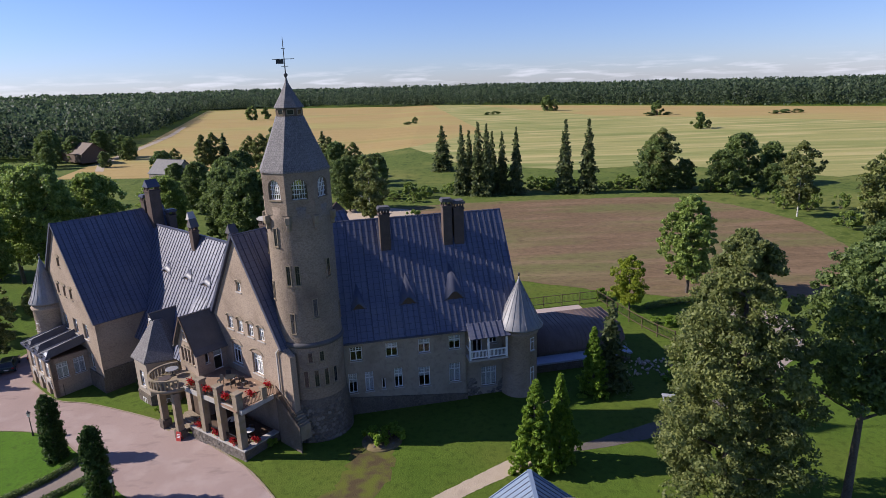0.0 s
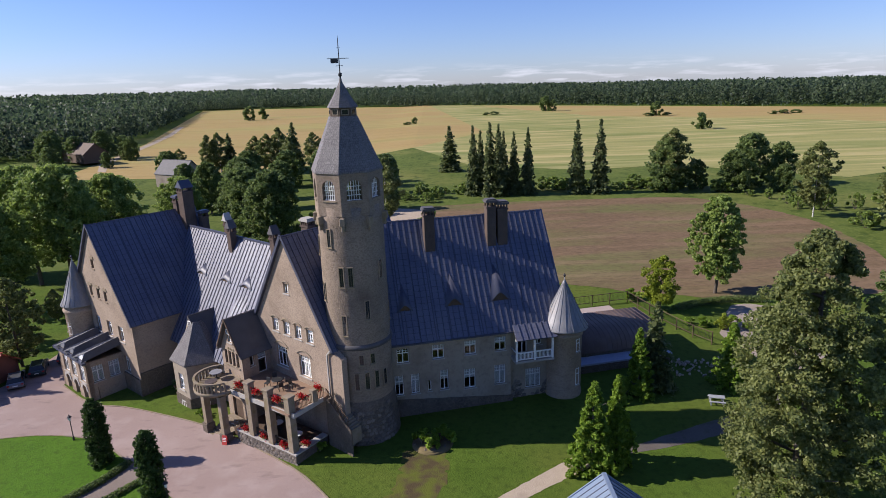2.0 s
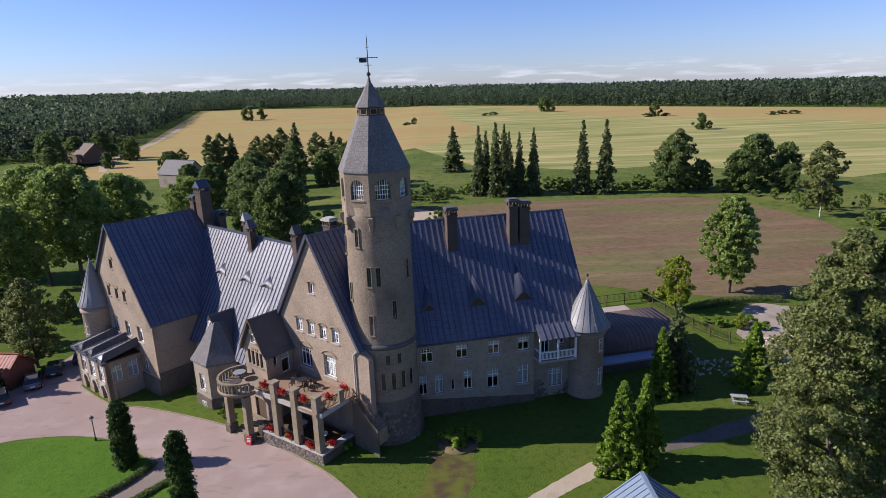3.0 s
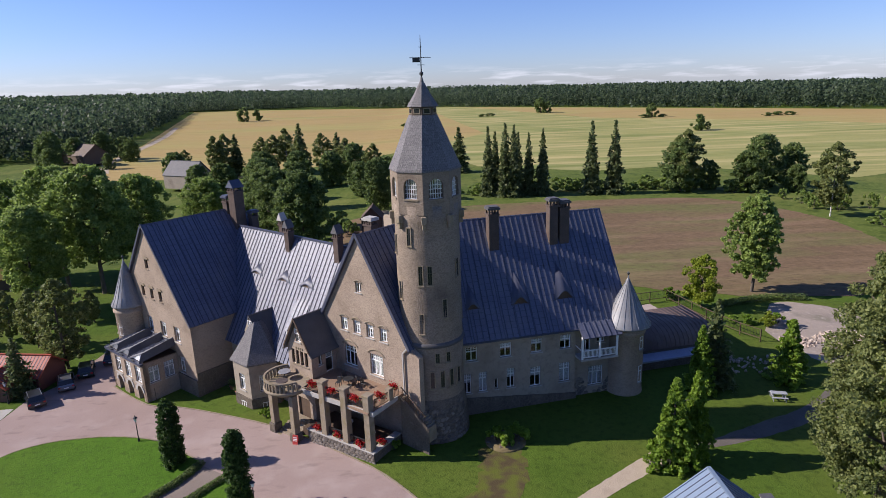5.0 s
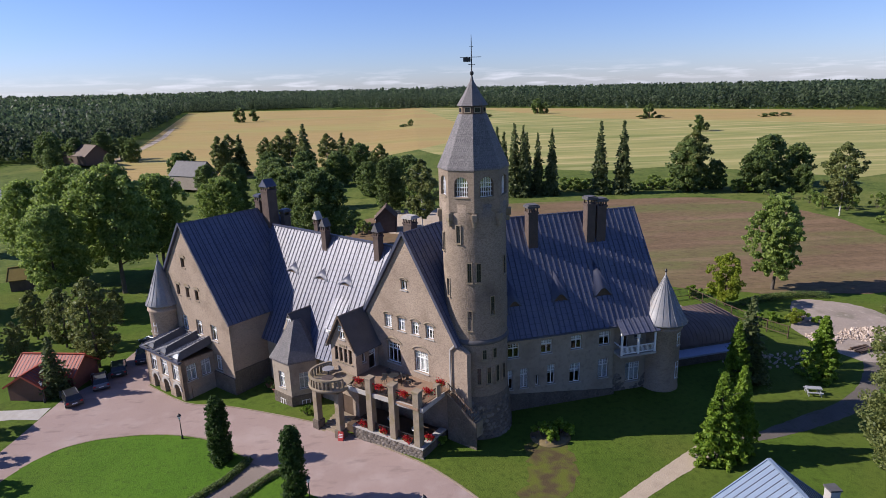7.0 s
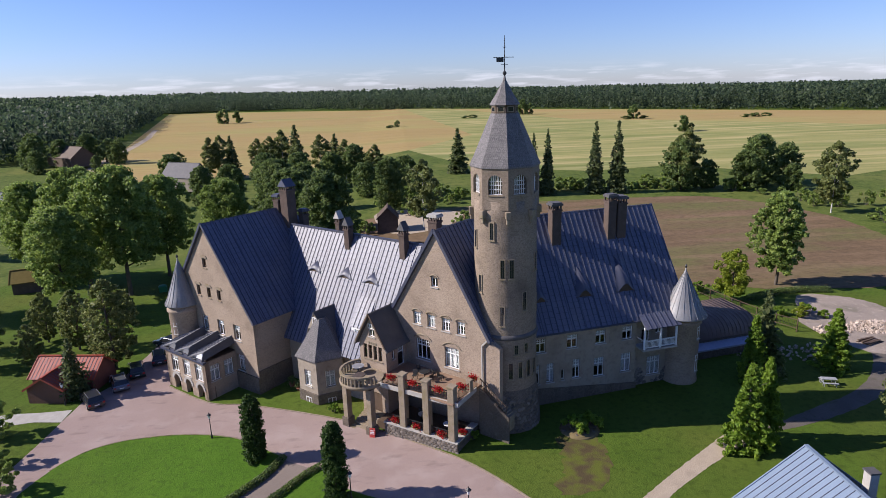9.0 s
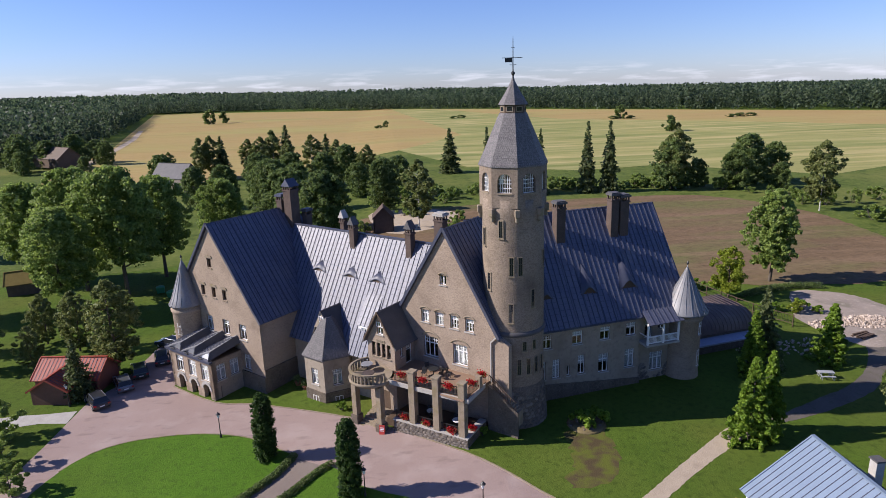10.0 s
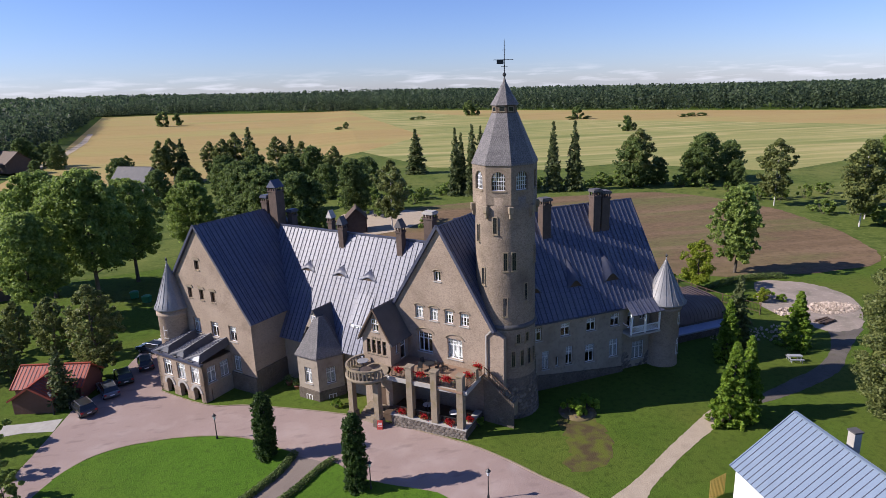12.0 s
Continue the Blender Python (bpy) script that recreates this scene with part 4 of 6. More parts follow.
def chimney(x0, x1, y0, y1, z0, z1, capm, base=None, cap="slab"):
    e = empty("chimney", base or Matrix(), "", "", parent=castle)
    part("shaft", boxes((x0, x1, y0, y1, z0, z1 - 0.85), bevel=0.04), BRICK, e, "sooty brown brick stack")
    part("collar", boxes((x0 - 0.07, x1 + 0.07, y0 - 0.07, y1 + 0.07, z1 - 0.95, z1 - 0.78)), BRICK, e)
    n = max(2, round((x1 - x0) / 0.42))
    for i in range(n + 1):
        x = x0 + 0.08 + (x1 - x0 - 0.16) * i / n
        for y in (y0 + 0.08, y1 - 0.08):
            part("pier", boxes((x - 0.07, x + 0.07, y - 0.07, y + 0.07, z1 - 0.78, z1 - 0.35)), BRICK, e)
    if cap == "slab":
        part("cap", boxes((x0 - 0.12, x1 + 0.12, y0 - 0.12, y1 + 0.12, z1 - 0.35, z1 - 0.12), (x0, x1, y0, y1, z1 - 0.12, z1)), capm, e)
    else:
        bm = bmesh.new()
        a, b, c, d, zz, xm = x0 - 0.12, x1 + 0.12, y0 - 0.12, y1 + 0.12, z1 - 0.35, (x0 + x1) / 2
        vs = [bm.verts.new(p) for p in ((a, c, zz), (b, c, zz), (b, d, zz), (a, d, zz), (xm, c + 0.1, z1 + 0.6), (xm, d - 0.1, z1 + 0.6))]
        for q in ((0, 3, 2, 1), (0, 1, 4), (1, 2, 5, 4), (2, 3, 5), (3, 0, 4, 5)):
            bm.faces.new([vs[i] for i in q])
        part("cap", bm, capm, e)


chimney(-33.7, -32.3, 0.9, 2.3, 10.0, 21.4, ROOF, cap="gable")
chimney(-35.0, -34.0, 0.8, 2.2, 12.0, 20.0, ROOF)
chimney(-32.4, -31.6, 2.6, 3.6, 10.0, 18.0, ROOF)
chimney(-24.6, -23.9, 1.5, 2.2, 14.0, 18.1, CONCRETE, cap="gable")
chimney(-21.9, -21.1, 0.2, 1.0, 13.0, 17.8, DARKROOF, cap="gable")
chimney(-13.5, -12.7, 0.2, 1.0, 13.0, 18.2, DARKROOF, cap="gable")
chimney(-11.6, -10.4, 3.0, 4.0, 12.0, 19.3, CONCRETE)
chimney(7.9, 9.0, 4.9, 6.0, 13.0, 20.3, DARKROOF, RW)
chimney(14.7, 15.7, 4.9, 5.9, 13.0, 20.7, DARKROOF, RW)
chimney(15.9, 17.0, 4.9, 6.1, 13.0, 20.4, DARKROOF, RW)


def eyebrow(x, y, zf, slope, base=None, w=1.7, h=0.55, length=2.3):
    """A low curved roof window that lifts out of a slope."""
    m = base or Matrix()
    bm = bmesh.new()
    n = 14
    z = zf(y)
    arc = []
    for i in range(n + 1):
        t = -1 + 2 * i / n
        arc.append((x + t * w / 2 * 1.25, y, z + h * (0.5 + 0.5 * math.cos(math.pi * t)) + 0.03))
    ap = bm.verts.new((x, y + length, zf(y + length) + 0.02))
    vs = [bm.verts.new((p[0], p[1] - 0.12, p[2])) for p in arc]
    lo = [bm.verts.new((p[0], p[1] - 0.12, p[2] - 0.07)) for p in arc]
    for i in range(n):
        bm.faces.new((vs[i], vs[i + 1], ap)).smooth = True
        bm.faces.new((vs[i + 1], vs[i], lo[i], lo[i + 1]))
        bm.faces.new((lo[i + 1], lo[i], ap))
    d = part("eyebrow_dormer", tx(bm, m), ROOF, castle)
    bm = bmesh.new()
    for a, b in zip(arc, arc[1:]):
        bm.faces.new([bm.verts.new(p) for p in ((a[0], y, z - 0.3), (b[0], y, z - 0.3), b, a)])
    part("pane", tx(bm, m), WOODDARK, d)


zm = lambda y: 4.5 + 1.686 * (y + 5.8)
zr = lambda y: 8.0 + 1.361 * (y + 0.7)
for x in (-25.6, -20.5, -16.4):
    eyebrow(x, -1.5, zm, 1.686, None, 1.9, 0.40, 0.7)
for x, k in ((4.9, 0.8), (10.0, 1.0), (14.9, 1.15)):
    eyebrow(x, 1.3, zr, 1.47, RW, 1.6 * k, 0.75 * k, 2.1 * k)
# raised roof flap with a small window beside the bay
roof_plane(castle, [(-17.3, -4.35, 7.55), (-15.0, -4.35, 7.55), (-15.0, -1.9, 11.0), (-17.3, -1.9, 11.0)], ROOF, spacing=0.6, label="raised roof flap")
part("wall", boxes((-17.1, -15.2, -4.25, -3.2, 6.3, 7.5)), WHITE, castle, "white flap window front")
window(castle, at(-16.15, -4.25, 6.75), 0.9, 0.65, 1, 1, depth=-0.1, sill=False)

# hexagonal bay
HX, HY, HR = -20.4, -5.6, 2.95
for i in range(6):
    th = radians(-60 + 60 * i + 30)
    m = at(HX + HR * 0.866 * math.cos(th), HY + HR * 0.866 * math.sin(th), 0, math.degrees(th) + 90)
    hole = [rect(0.0, 1.1, 1.05, 1.9)] if i in (0, 5) else []
    part("bay_wall", tx(panel([(-HR / 2, -2.5), (HR / 2, -2.5), (HR / 2, 4.5), (-HR / 2, 4.5)], hole, 0.45), m), PLASTER, castle, "plastered hexagonal bay wall")
    if hole:
        window(castle, m @ pose(0, 0, 1.1), 1.05, 1.9, 2, 3, depth=0.15)
        window(castle, m @ pose(0, -0.16, -1.0), 0.9, 0.8, 2, 1, depth=0.05, sill=False)
part("plinth", lathe(bmesh.new(), [(HR + 0.12, -2.5), (HR + 0.12, 0.35), (HR - 0.1, 0.42)], 6, radians(-60), HX, HY), RUBBLE, castle, "boulder plinth")
part("bay_roof", lathe(bmesh.new(), [(HR + 0.3, 4.28), (HR + 0.28, 4.42), (2.35, 5.6), (0.55, 8.35)], 6, radians(-60), HX, HY), SHINGLE, castle, "weathered grey shingle tent roof")
for sx in (-1, 1):
    roof_plane(castle, [(-20.8, -6.3, 9.1), (-20.8 + sx * 2.9, -5.6, 4.6), (-20.8 + sx * 2.9, -2.0, 4.6), (-20.8, -2.0, 9.1)], DARKROOF, spacing=0, label="dark felt gable roof")
part("gable_front", tx(panel([(-22.1, 6.9), (-19.5, 6.9), (-20.8, 8.9)], [], 0.2), at(0, -6.15, 0)), PLASTER, castle)
window(castle, at(-20.8, -6.17, 7.65), 0.7, 0.75, 2, 1, depth=-0.04, sill=False)

# gabled bay over the entrance
GB = [(-13.4, -1.8), (-9.8, -1.8), (-9.8, 7.7), (-11.6, 10.75), (-13.4, 7.7)]
GW = [(x, 5.95, 0.48, 1.55) for x in (-12.62, -11.94, -11.26, -10.58)]
part("wall", tx(panel(GB, [rect(*g) for g in GW] + [rect(-11.6, 8.45, 0.75, 0.75), rect(-11.6, -0.3, 1.8, 2.6)], 0.4), at(0, -6.8, 0)), STONE, castle, "gabled bay front")
for g in GW:
    window(castle, at(g[0], -6.8, g[1]), g[2], g[3], 1, 2, depth=0.16, frame_mat=WOODDARK)
window(castle, at(-11.6, -6.8, 8.45), 0.75, 0.75, 2, 1, depth=0.12)
window(castle, at(-11.6, -6.84, 9.3), 0.9, 0.5, 3, 1, depth=0.0, sill=False)
part("lintel_carving", boxes(*[(x - 0.13, x + 0.13, -6.86, -6.8, 7.62, 7.86) for x in (-12.05, -11.75, -11.45, -11.15)], bevel=0.03), TRIM, castle, "worn carved date in the stone lintel, unreadable bars")
part("entrance_door", boxes((-12.45, -10.75, -6.62, -6.5, -0.3, 2.28)), WOODDARK, castle, "dark timber entrance door")
part("wall", tx(panel([(-6.4, -1.8), (-3.6, -1.8), (-3.6, 7.6), (-6.4, 7.6)], [rect(-4.55, 4.95, 0.95, 2.2), rect(-5.7, 6.0, 0.45, 1.1)], 0.4), at(-9.8, 0, 0, 90)), STONE, castle)
window(castle, at(-9.8, -4.55, 4.95, 90), 0.95, 2.2, 1, 2, depth=0.1, sill=False)
window(castle, at(-9.8, -5.7, 6.0, 90), 0.45, 1.1, 1, 1, depth=0.14)
part("wall", tx(panel([(3.6, -1.8), (6.4, -1.8), (6.4, 7.6), (3.6, 7.6)], [], 0.4), at(-13.4, 0, 0, -90)), STONE, castle)
for sx in (-1, 1):
    roof_plane(castle, [(-11.6, -7.15, 11.05), (-11.6 + sx * 1.9, -7.15, 7.85), (-11.6 + sx * 1.9, -3.3, 7.85), (-11.6, -3.3, 11.05)], DARKROOF, spacing=0, label="dark felt gable roof")
    roof_plane(castle, [(-11.6 + sx * 1.9, -7.15, 7.85), (-11.6 + sx * 2.35, -7.15, 7.35), (-11.6 + sx * 2.35, -3.3, 7.35), (-11.6 + sx * 1.9, -3.3, 7.85)], DARKROOF, spacing=0)
    bm = bmesh.new()
    bar(bm, (-11.6, -7.17, 11.0), (-11.6 + sx * 2.0, -7.17, 7.7), 0.1, 0.16)
    part("bargeboard", bm, WOODDARK, castle)

# terrace with arcade
AR = Matrix.Translation((-0.5, -8.0, 0)) @ Matrix.Rotation(radians(5.5), 4, "Z") @ Matrix.Translation((0.5, 8.0, 0))
part("terrace_deck", boxes((-10.0, -0.6, -8.3, -3.6, 4.72, 4.9)), DECK, castle, "brown tiled terrace deck")
part("deck_edge", boxes((-9.2, -0.4, -8.0, -7.85, 4.5, 4.93), (-0.4, -0.25, -8.0, -4.4, 4.5, 4.93)), CONCRETE, castle, "pale concrete edge beam", m=AR)
# floor colour holds the shade under the terrace deck
part("arcade_floor", boxes((-10.0, -0.5, -7.5, -3.6, -1.5, 0.35)), WOODDARK, castle, "arcade floor coloured dark for the shade under the deck", m=AR)
PPT = part("parapet", boxes((-8.6, -0.35, -8.15, -7.55, -1.8, 0.82), (-0.95, -0.35, -7.55, -4.2, -1.0, 0.82)), RUBBLE, castle, "boulder masonry parapet", m=AR)
part("parapet_cap", boxes((-8.65, -0.3, -8.2, -7.5, 0.82, 0.95), (-1.0, -0.3, -7.5, -4.2, 0.82, 0.95)), CONCRETE, castle, "pale coping", m=AR)
for x in (-6.4, -3.7, -0.95):
    part("pillar", boxes((x - 0.34, x + 0.34, -8.15, -7.47, 0.95, 6.3), bevel=0.03), TRIM, castle, "rough stone pillar", m=AR)
    part("pillar_cap", boxes((x - 0.42, x + 0.42, -8.23, -7.39, 6.3, 6.5), bevel=0.04), TRIM, castle, m=AR)
part("pillar", boxes((-1.0, -0.5, -5.6, -5.1, 4.9, 6.1)), TRIM, castle)


def railing(a, b, h=0.95, step=0.14, material=None, base=None):
    e = empty("railing", base or Matrix(), "", "", parent=castle)
    a, b = Vector(a), Vector(b)
    n = max(2, int((b - a).length / step))
    bm = bmesh.new()
    bar(bm, a + Vector((0, 0, h)), b + Vector((0, 0, h)), 0.07)
    part("rail", bm, material or IRON, e)
    bm = bmesh.new()
    bar(bm, a + Vector((0, 0, 0.12)), b + Vector((0, 0, 0.12)), 0.05)
    part("rail", bm, material or IRON, e)
    for i in range(n + 1):
        p = a + (b - a) * i / n
        part("baluster", boxes((p.x - 0.018, p.x + 0.018, p.y - 0.018, p.y + 0.018, p.z + 0.1, p.z + h)), material or IRON, e)


for x0, x1 in ((-8.5, -6.75), (-6.05, -4.05), (-3.35, -1.3)):
    railing((x0, -7.8, 4.92), (x1, -7.8, 4.92), base=AR)
    railing((x0, -7.8, 0.95), (x1, -7.8, 0.95), 0.8, base=AR)
railing((-0.6, -7.4, 4.92), (-0.6, -5.7, 4.92), material=WOODDARK)
railing((-0.6, -5.0, 4.92), (-0.6, -4.3, 4.92), material=WOODDARK)
railing((-0.3, -4.25, 4.92), (2.6, -4.25, 2.8), material=WOODDARK, step=0.22)
st = empty("outer_stair", Matrix(), "", "", parent=castle)
for i in range(14):
    part("step", boxes((-0.4 + i * 0.22, -0.18 + i * 0.22, -4.18, -2.9, 1.0, 4.72 - i * 0.17)), TRIM, st)
part("stair_wall", tx(panel([(-0.4, -0.8), (2.9, -0.8), (2.9, 2.7), (-0.4, 4.9)], [], 0.12), at(0, -4.3, 0)), RUBBLE, castle)

# round balcony and steps
part("balcony_slab", lathe(bmesh.new(), [(1.9, 4.3), (2.1, 4.5), (2.36, 4.62), (2.36, 4.85), (2.28, 4.9)], 40, 0, -11.3, -8.7), TRIM, castle, "round stone balcony slab")
part("balcony_floor", lathe(bmesh.new(), [(2.05, 4.88), (2.05, 4.93)], 40, 0, -11.3, -8.7), TRIM, castle, "worn stone balcony floor")
bl = empty("balustrade", Matrix(), "", "", parent=castle)
ang = [radians(140 + (345 - 140) * i / 20) for i in range(21)]
for a in ang:
    c, s = -11.3 + 2.2 * math.cos(a), -8.7 + 2.2 * math.sin(a)
    part("baluster", tx(boxes((-0.08, 0.08, -0.09, 0.09, 4.9, 5.72), bevel=0.025), at(c, s, 0, math.degrees(a))), TRIM, bl)
hr = bmesh.new()
for a, b in zip(ang, ang[1:]):
    bar(hr, (-11.3 + 2.2 * math.cos(a), -8.7 + 2.2 * math.sin(a), 5.8), (-11.3 + 2.2 * math.cos(b), -8.7 + 2.2 * math.sin(b), 5.8), 0.22, 0.16)
part("handrail", hr, TRIM, bl, "curved stone handrail")
for x, y in ((-13.1, -9.4), (-9.7, -9.5)):
    part("column", boxes((x - 0.32, x + 0.32, y - 0.32, y + 0.32, -1.8, 4.35), bevel=0.03), TRIM, castle, "square stone column")
    part("column_base", boxes((x - 0.46, x + 0.46, y - 0.46, y + 0.46, -1.8, 0.35), bevel=0.04), RUBBLE, castle)
for i in range(7):
    part("step", boxes((-12.7, -10.1, -7.6 - i * 0.36, -6.9, -1.8, 0.34 - i * 0.15), bevel=0.015), TRIM, castle)

# west porch
PX = (-37.3, -34.85, -32.4)
PH = [rect(x, 0.75, 1.5, 2.05) for x in PX] + [arch(x, -1.75, 1.25, 2.1) for x in PX]
part("porch_wall", tx(panel([(-39.2, -3), (-31.0, -3), (-31.0, 3.4), (-39.2, 3.4)], PH, 0.5), at(0, -13.9, 0)), STONE, castle, "porch front with three arches and windows")
for x in PX:
    window(castle, at(x, -13.9, 0.75), 1.5, 2.05, 3, 3, depth=0.15)
    bm = bmesh.new()
    for i in range(11):
        a = math.pi * (i + 0.5) / 11
        box(bm, -0.13, 0.13, -0.08, 0.02, 0, 0.34, Matrix.Translation((x + 0.63 * math.cos(a), -13.9, -0.275 + 0.63 * math.sin(a))) @ Matrix.Rotation(math.pi / 2 - a, 4, "Y"))
    part("arch_stones", bm, CONCRETE, castle, "pale voussoirs round the arch")
# dark brown panel 0.9 m behind the three arches
part("porch_backing", tx(panel([(-39.25, -3), (-30.95, -3), (-30.95, 0.1), (-39.25, 0.1)], [], 0.05), at(0, -13.0, 0)), WOODDARK, castle, "dark brown panel set behind the porch arches")
part("porch_wall", tx(panel([(-13.9, -3), (-9.8, -3), (-9.8, 3.4), (-13.9, 3.4)], [rect(-12.7, 0.8, 1.2, 1.95), rect(-10.9, 0.8, 1.2, 1.95)], 0.5), at(-31.0, 0, 0, 90)), STONE, castle)
for y in (-12.7, -10.9):
    window(castle, at(-31.0, y, 0.8, 90), 1.2, 1.95, 2, 3, depth=0.15)
part("porch_wall", tx(panel([(9.8, -3), (13.9, -3), (13.9, 3.4), (9.8, 3.4)], [], 0.5), at(-39.2, 0, 0, -90)), STONE, castle)
part("eave_band", boxes((-39.55, -30.65, -14.3, -13.9, 3.35, 3.6)), ROOF, castle, "pale sheet eave")
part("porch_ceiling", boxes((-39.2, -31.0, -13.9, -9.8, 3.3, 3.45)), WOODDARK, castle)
# one sheet roof: sun side of each fold painted pale, shade side dark
for i, x in enumerate((-37.85, -35.1, -32.35)):
    ridge = x + 1.0
    roof_plane(castle, [(ridge, -13.6, 4.5), (x - 1.375, -14.25, 3.62), (x - 1.375, -9.8, 4.3), (ridge, -9.8, 5.2)], ZINC, spacing=0.5, label="folded sheet porch roof, coloured pale as its sunlit side")
    roof_plane(castle, [(ridge, -13.6, 4.5), (x + 1.375, -14.25, 3.62), (x + 1.375, -9.8, 4.3), (ridge, -9.8, 5.2)], DARKROOF, spacing=0, label="folded sheet porch roof, coloured dark as its shaded side")
    part("gablet", tx(panel([(x - 1.0, 3.62), (x + 1.3, 3.62), (ridge, 4.38)], [], 0.15), at(0, -13.85, 0)), WHITE if i == 2 else ZINC, castle)
    part("snow_guard", boxes((x - 0.35, x + 0.35, -14.32, -14.2, 3.62, 3.78), bevel=0.02), IRON, castle)
# unseen storey floors, added to stop light showing through the windows
for b, x0, x1, y0, y1, zs in ((RW, 0.7, 20.8, 0.8, 13.8, (0.7, 4.8)), (Matrix(), -39.8, -27.7, -9.1, 2.5, (0.4, 4.2, 8.6)), (Matrix(), -12.9, 0.5, -2.9, 8.0, (0.4, 5.0, 8.8)), (Matrix(), -27.5, -13.6, -4.3, 8.0, (0.4, 4.3))):
    for z in zs:
        part("blocking_floor", boxes((x0, x1, y0, y1, z - 0.2, z)), WOODDARK, castle, "added dark floor that blocks light behind the windows", m=b)

# terrace and balcony furniture
T = castle.matrix_basis


def chair(m, label):
    e = empty("chair", m, label, "chair", "terrace chairs")
    part("seat", boxes((-0.23, 0.23, -0.22, 0.22, 0.42, 0.47), bevel=0.015), IRON, e)
    part("backrest", tx(boxes((-0.23, 0.23, -0.02, 0.02, 0.0, 0.45), bevel=0.012), pose(0, 0.22, 0.46, -10)), IRON, e)
    for x in (-0.2, 0.2):
        for y in (-0.19, 0.19):
            part("leg", boxes((x - 0.02, x + 0.02, y - 0.02, y + 0.02, 0, 0.42)), IRON, e)
    return e


def table(m, r, material, label):
    e = empty("table", m, label, "table")
    part("tabletop", lathe(bmesh.new(), [(r - 0.02, 0.7), (r, 0.72), (r, 0.75), (r - 0.02, 0.77)], 24), material, e)
    part("pedestal", lathe(bmesh.new(), [(0.28, 0.0), (0.26, 0.04), (0.05, 0.08), (0.05, 0.7)], 12), IRON, e)
    return e


CH0 = chair(T @ at(-6.9, -5.2, 4.91, 60), "black metal chair on the terrace deck")
for x, y, z, a in ((-5.3, -4.8, 4.91, 160), (-5.0, -5.9, 4.91, 250), (-6.6, -6.3, 4.91, 20), (-4.4, -5.0, 4.91, 100), (-3.3, -5.6, 0.36, 40), (-2.4, -6.4, 0.36, 200), (-5.6, -6.2, 0.36, 120), (-6.7, -5.6, 0.36, 10)):
    copy_thing(CH0, T @ at(x, y, z, a))
table(T @ at(-5.9, -5.6, 4.91), 0.55, IRON, "round black table among terrace chairs")
table(T @ at(-12.3, -8.3, 4.935), 0.62, mat("grey_tabletop", (0.18, 0.18, 0.19), (0.28, 0.28, 0.29), 0.5), "round grey table on the balcony")
table(T @ at(-10.8, -9.7, 4.935), 0.6, mat("brown_tabletop", (0.06, 0.045, 0.04), (0.1, 0.075, 0.06), 0.5), "round dark table on the balcony")
table(T @ at(-2.9, -6.0, 0.36), 0.5, WHITE, "round white table under the arcade")
table(T @ at(-6.1, -5.9, 0.36), 0.5, WHITE, "round white table under the arcade")


def flower_pot(m, seed, label, white=False):
    e = empty("flower_box", m, label, "flower box", "geranium boxes")
    part("box", boxes((-0.4, 0.4, -0.12, 0.12, 0, 0.24), bevel=0.02), DECK, e)
    rg = np.random.default_rng(seed)
    c = rg.normal(0, 1, (240, 3)) * np.array([0.24, 0.14, 0.13]) + np.array([0, -0.06, 0.36])
    quads("flowers", leaf_quads(rg, c, np.tile([0, -0.5, 0.8], (240, 1)), 0.085), FLOWER, e)["kind"] = "stuff"
    c = rg.normal(0, 1, (90, 3)) * np.array([0.24, 0.13, 0.06]) + np.array([0, 0, 0.26])
    quads("leaves", leaf_quads(rg, c, np.tile([0, -0.5, 0.8], (90, 1)), 0.08), LEAF, e)["kind"] = "stuff"
    return e


for i, (x, y, z) in enumerate(((-7.6, -7.98, 5.55), (-5.1, -7.98, 5.55), (-2.3, -7.98, 5.55), (-0.62, -6.5, 5.6), (-0.45, -4.7, 5.75), (-7.5, -7.85, 0.96), (-5.0, -7.85, 0.96), (-2.2, -7.85, 0.96), (-0.65, -6.6, 0.96))):
    flower_pot(T @ AR @ at(x, y, z), 60 + i, "box of red geraniums on the terrace railing")
for x, y in ((-25.2, -6.6), (-23.6, -6.9)):
    e = empty("potted_plant", T @ at(x, y, -1.15), "terracotta tub with a small green plant by the wall", "plant pot")
    part("pot", lathe(bmesh.new(), [(0.25, 0), (0.4, 0.6), (0.44, 0.62), (0.44, 0.7), (0.36, 0.66)], 18), mat("terracotta", (0.28, 0.10, 0.06), (0.38, 0.15, 0.09), 0.8), e)
    rg = np.random.default_rng(int(-x * 10))
    c = rg.normal(0, 1, (260, 3)) * np.array([0.25, 0.25, 0.22]) + np.array([0, 0, 1.0])
    quads("leaves", leaf_quads(rg, c, np.tile([0, -0.3, 0.8], (260, 1)), 0.1), LEAFDARK, e)
sg = empty("signboard", T @ at(-9.3, -9.9, -0.5, 25), "small red and white pavement signboard by the steps", "sign")
RED = plain("red_sign_paint", (0.45, 0.05, 0.04), 0.5)
for s in (-1, 1):
    p = part("board", tx(boxes((-0.28, 0.28, -0.015, 0.015, 0, 0.95)), pose(0, s * 0.2, 0, s * 12)), RED, sg)
    for z in (0.35, 0.5, 0.65):
        part("text_bar", tx(boxes((-0.2, 0.2, -0.025, 0.025, z, z + 0.07)), pose(0, s * 0.2, 0, s * 12)), WHITE, p)
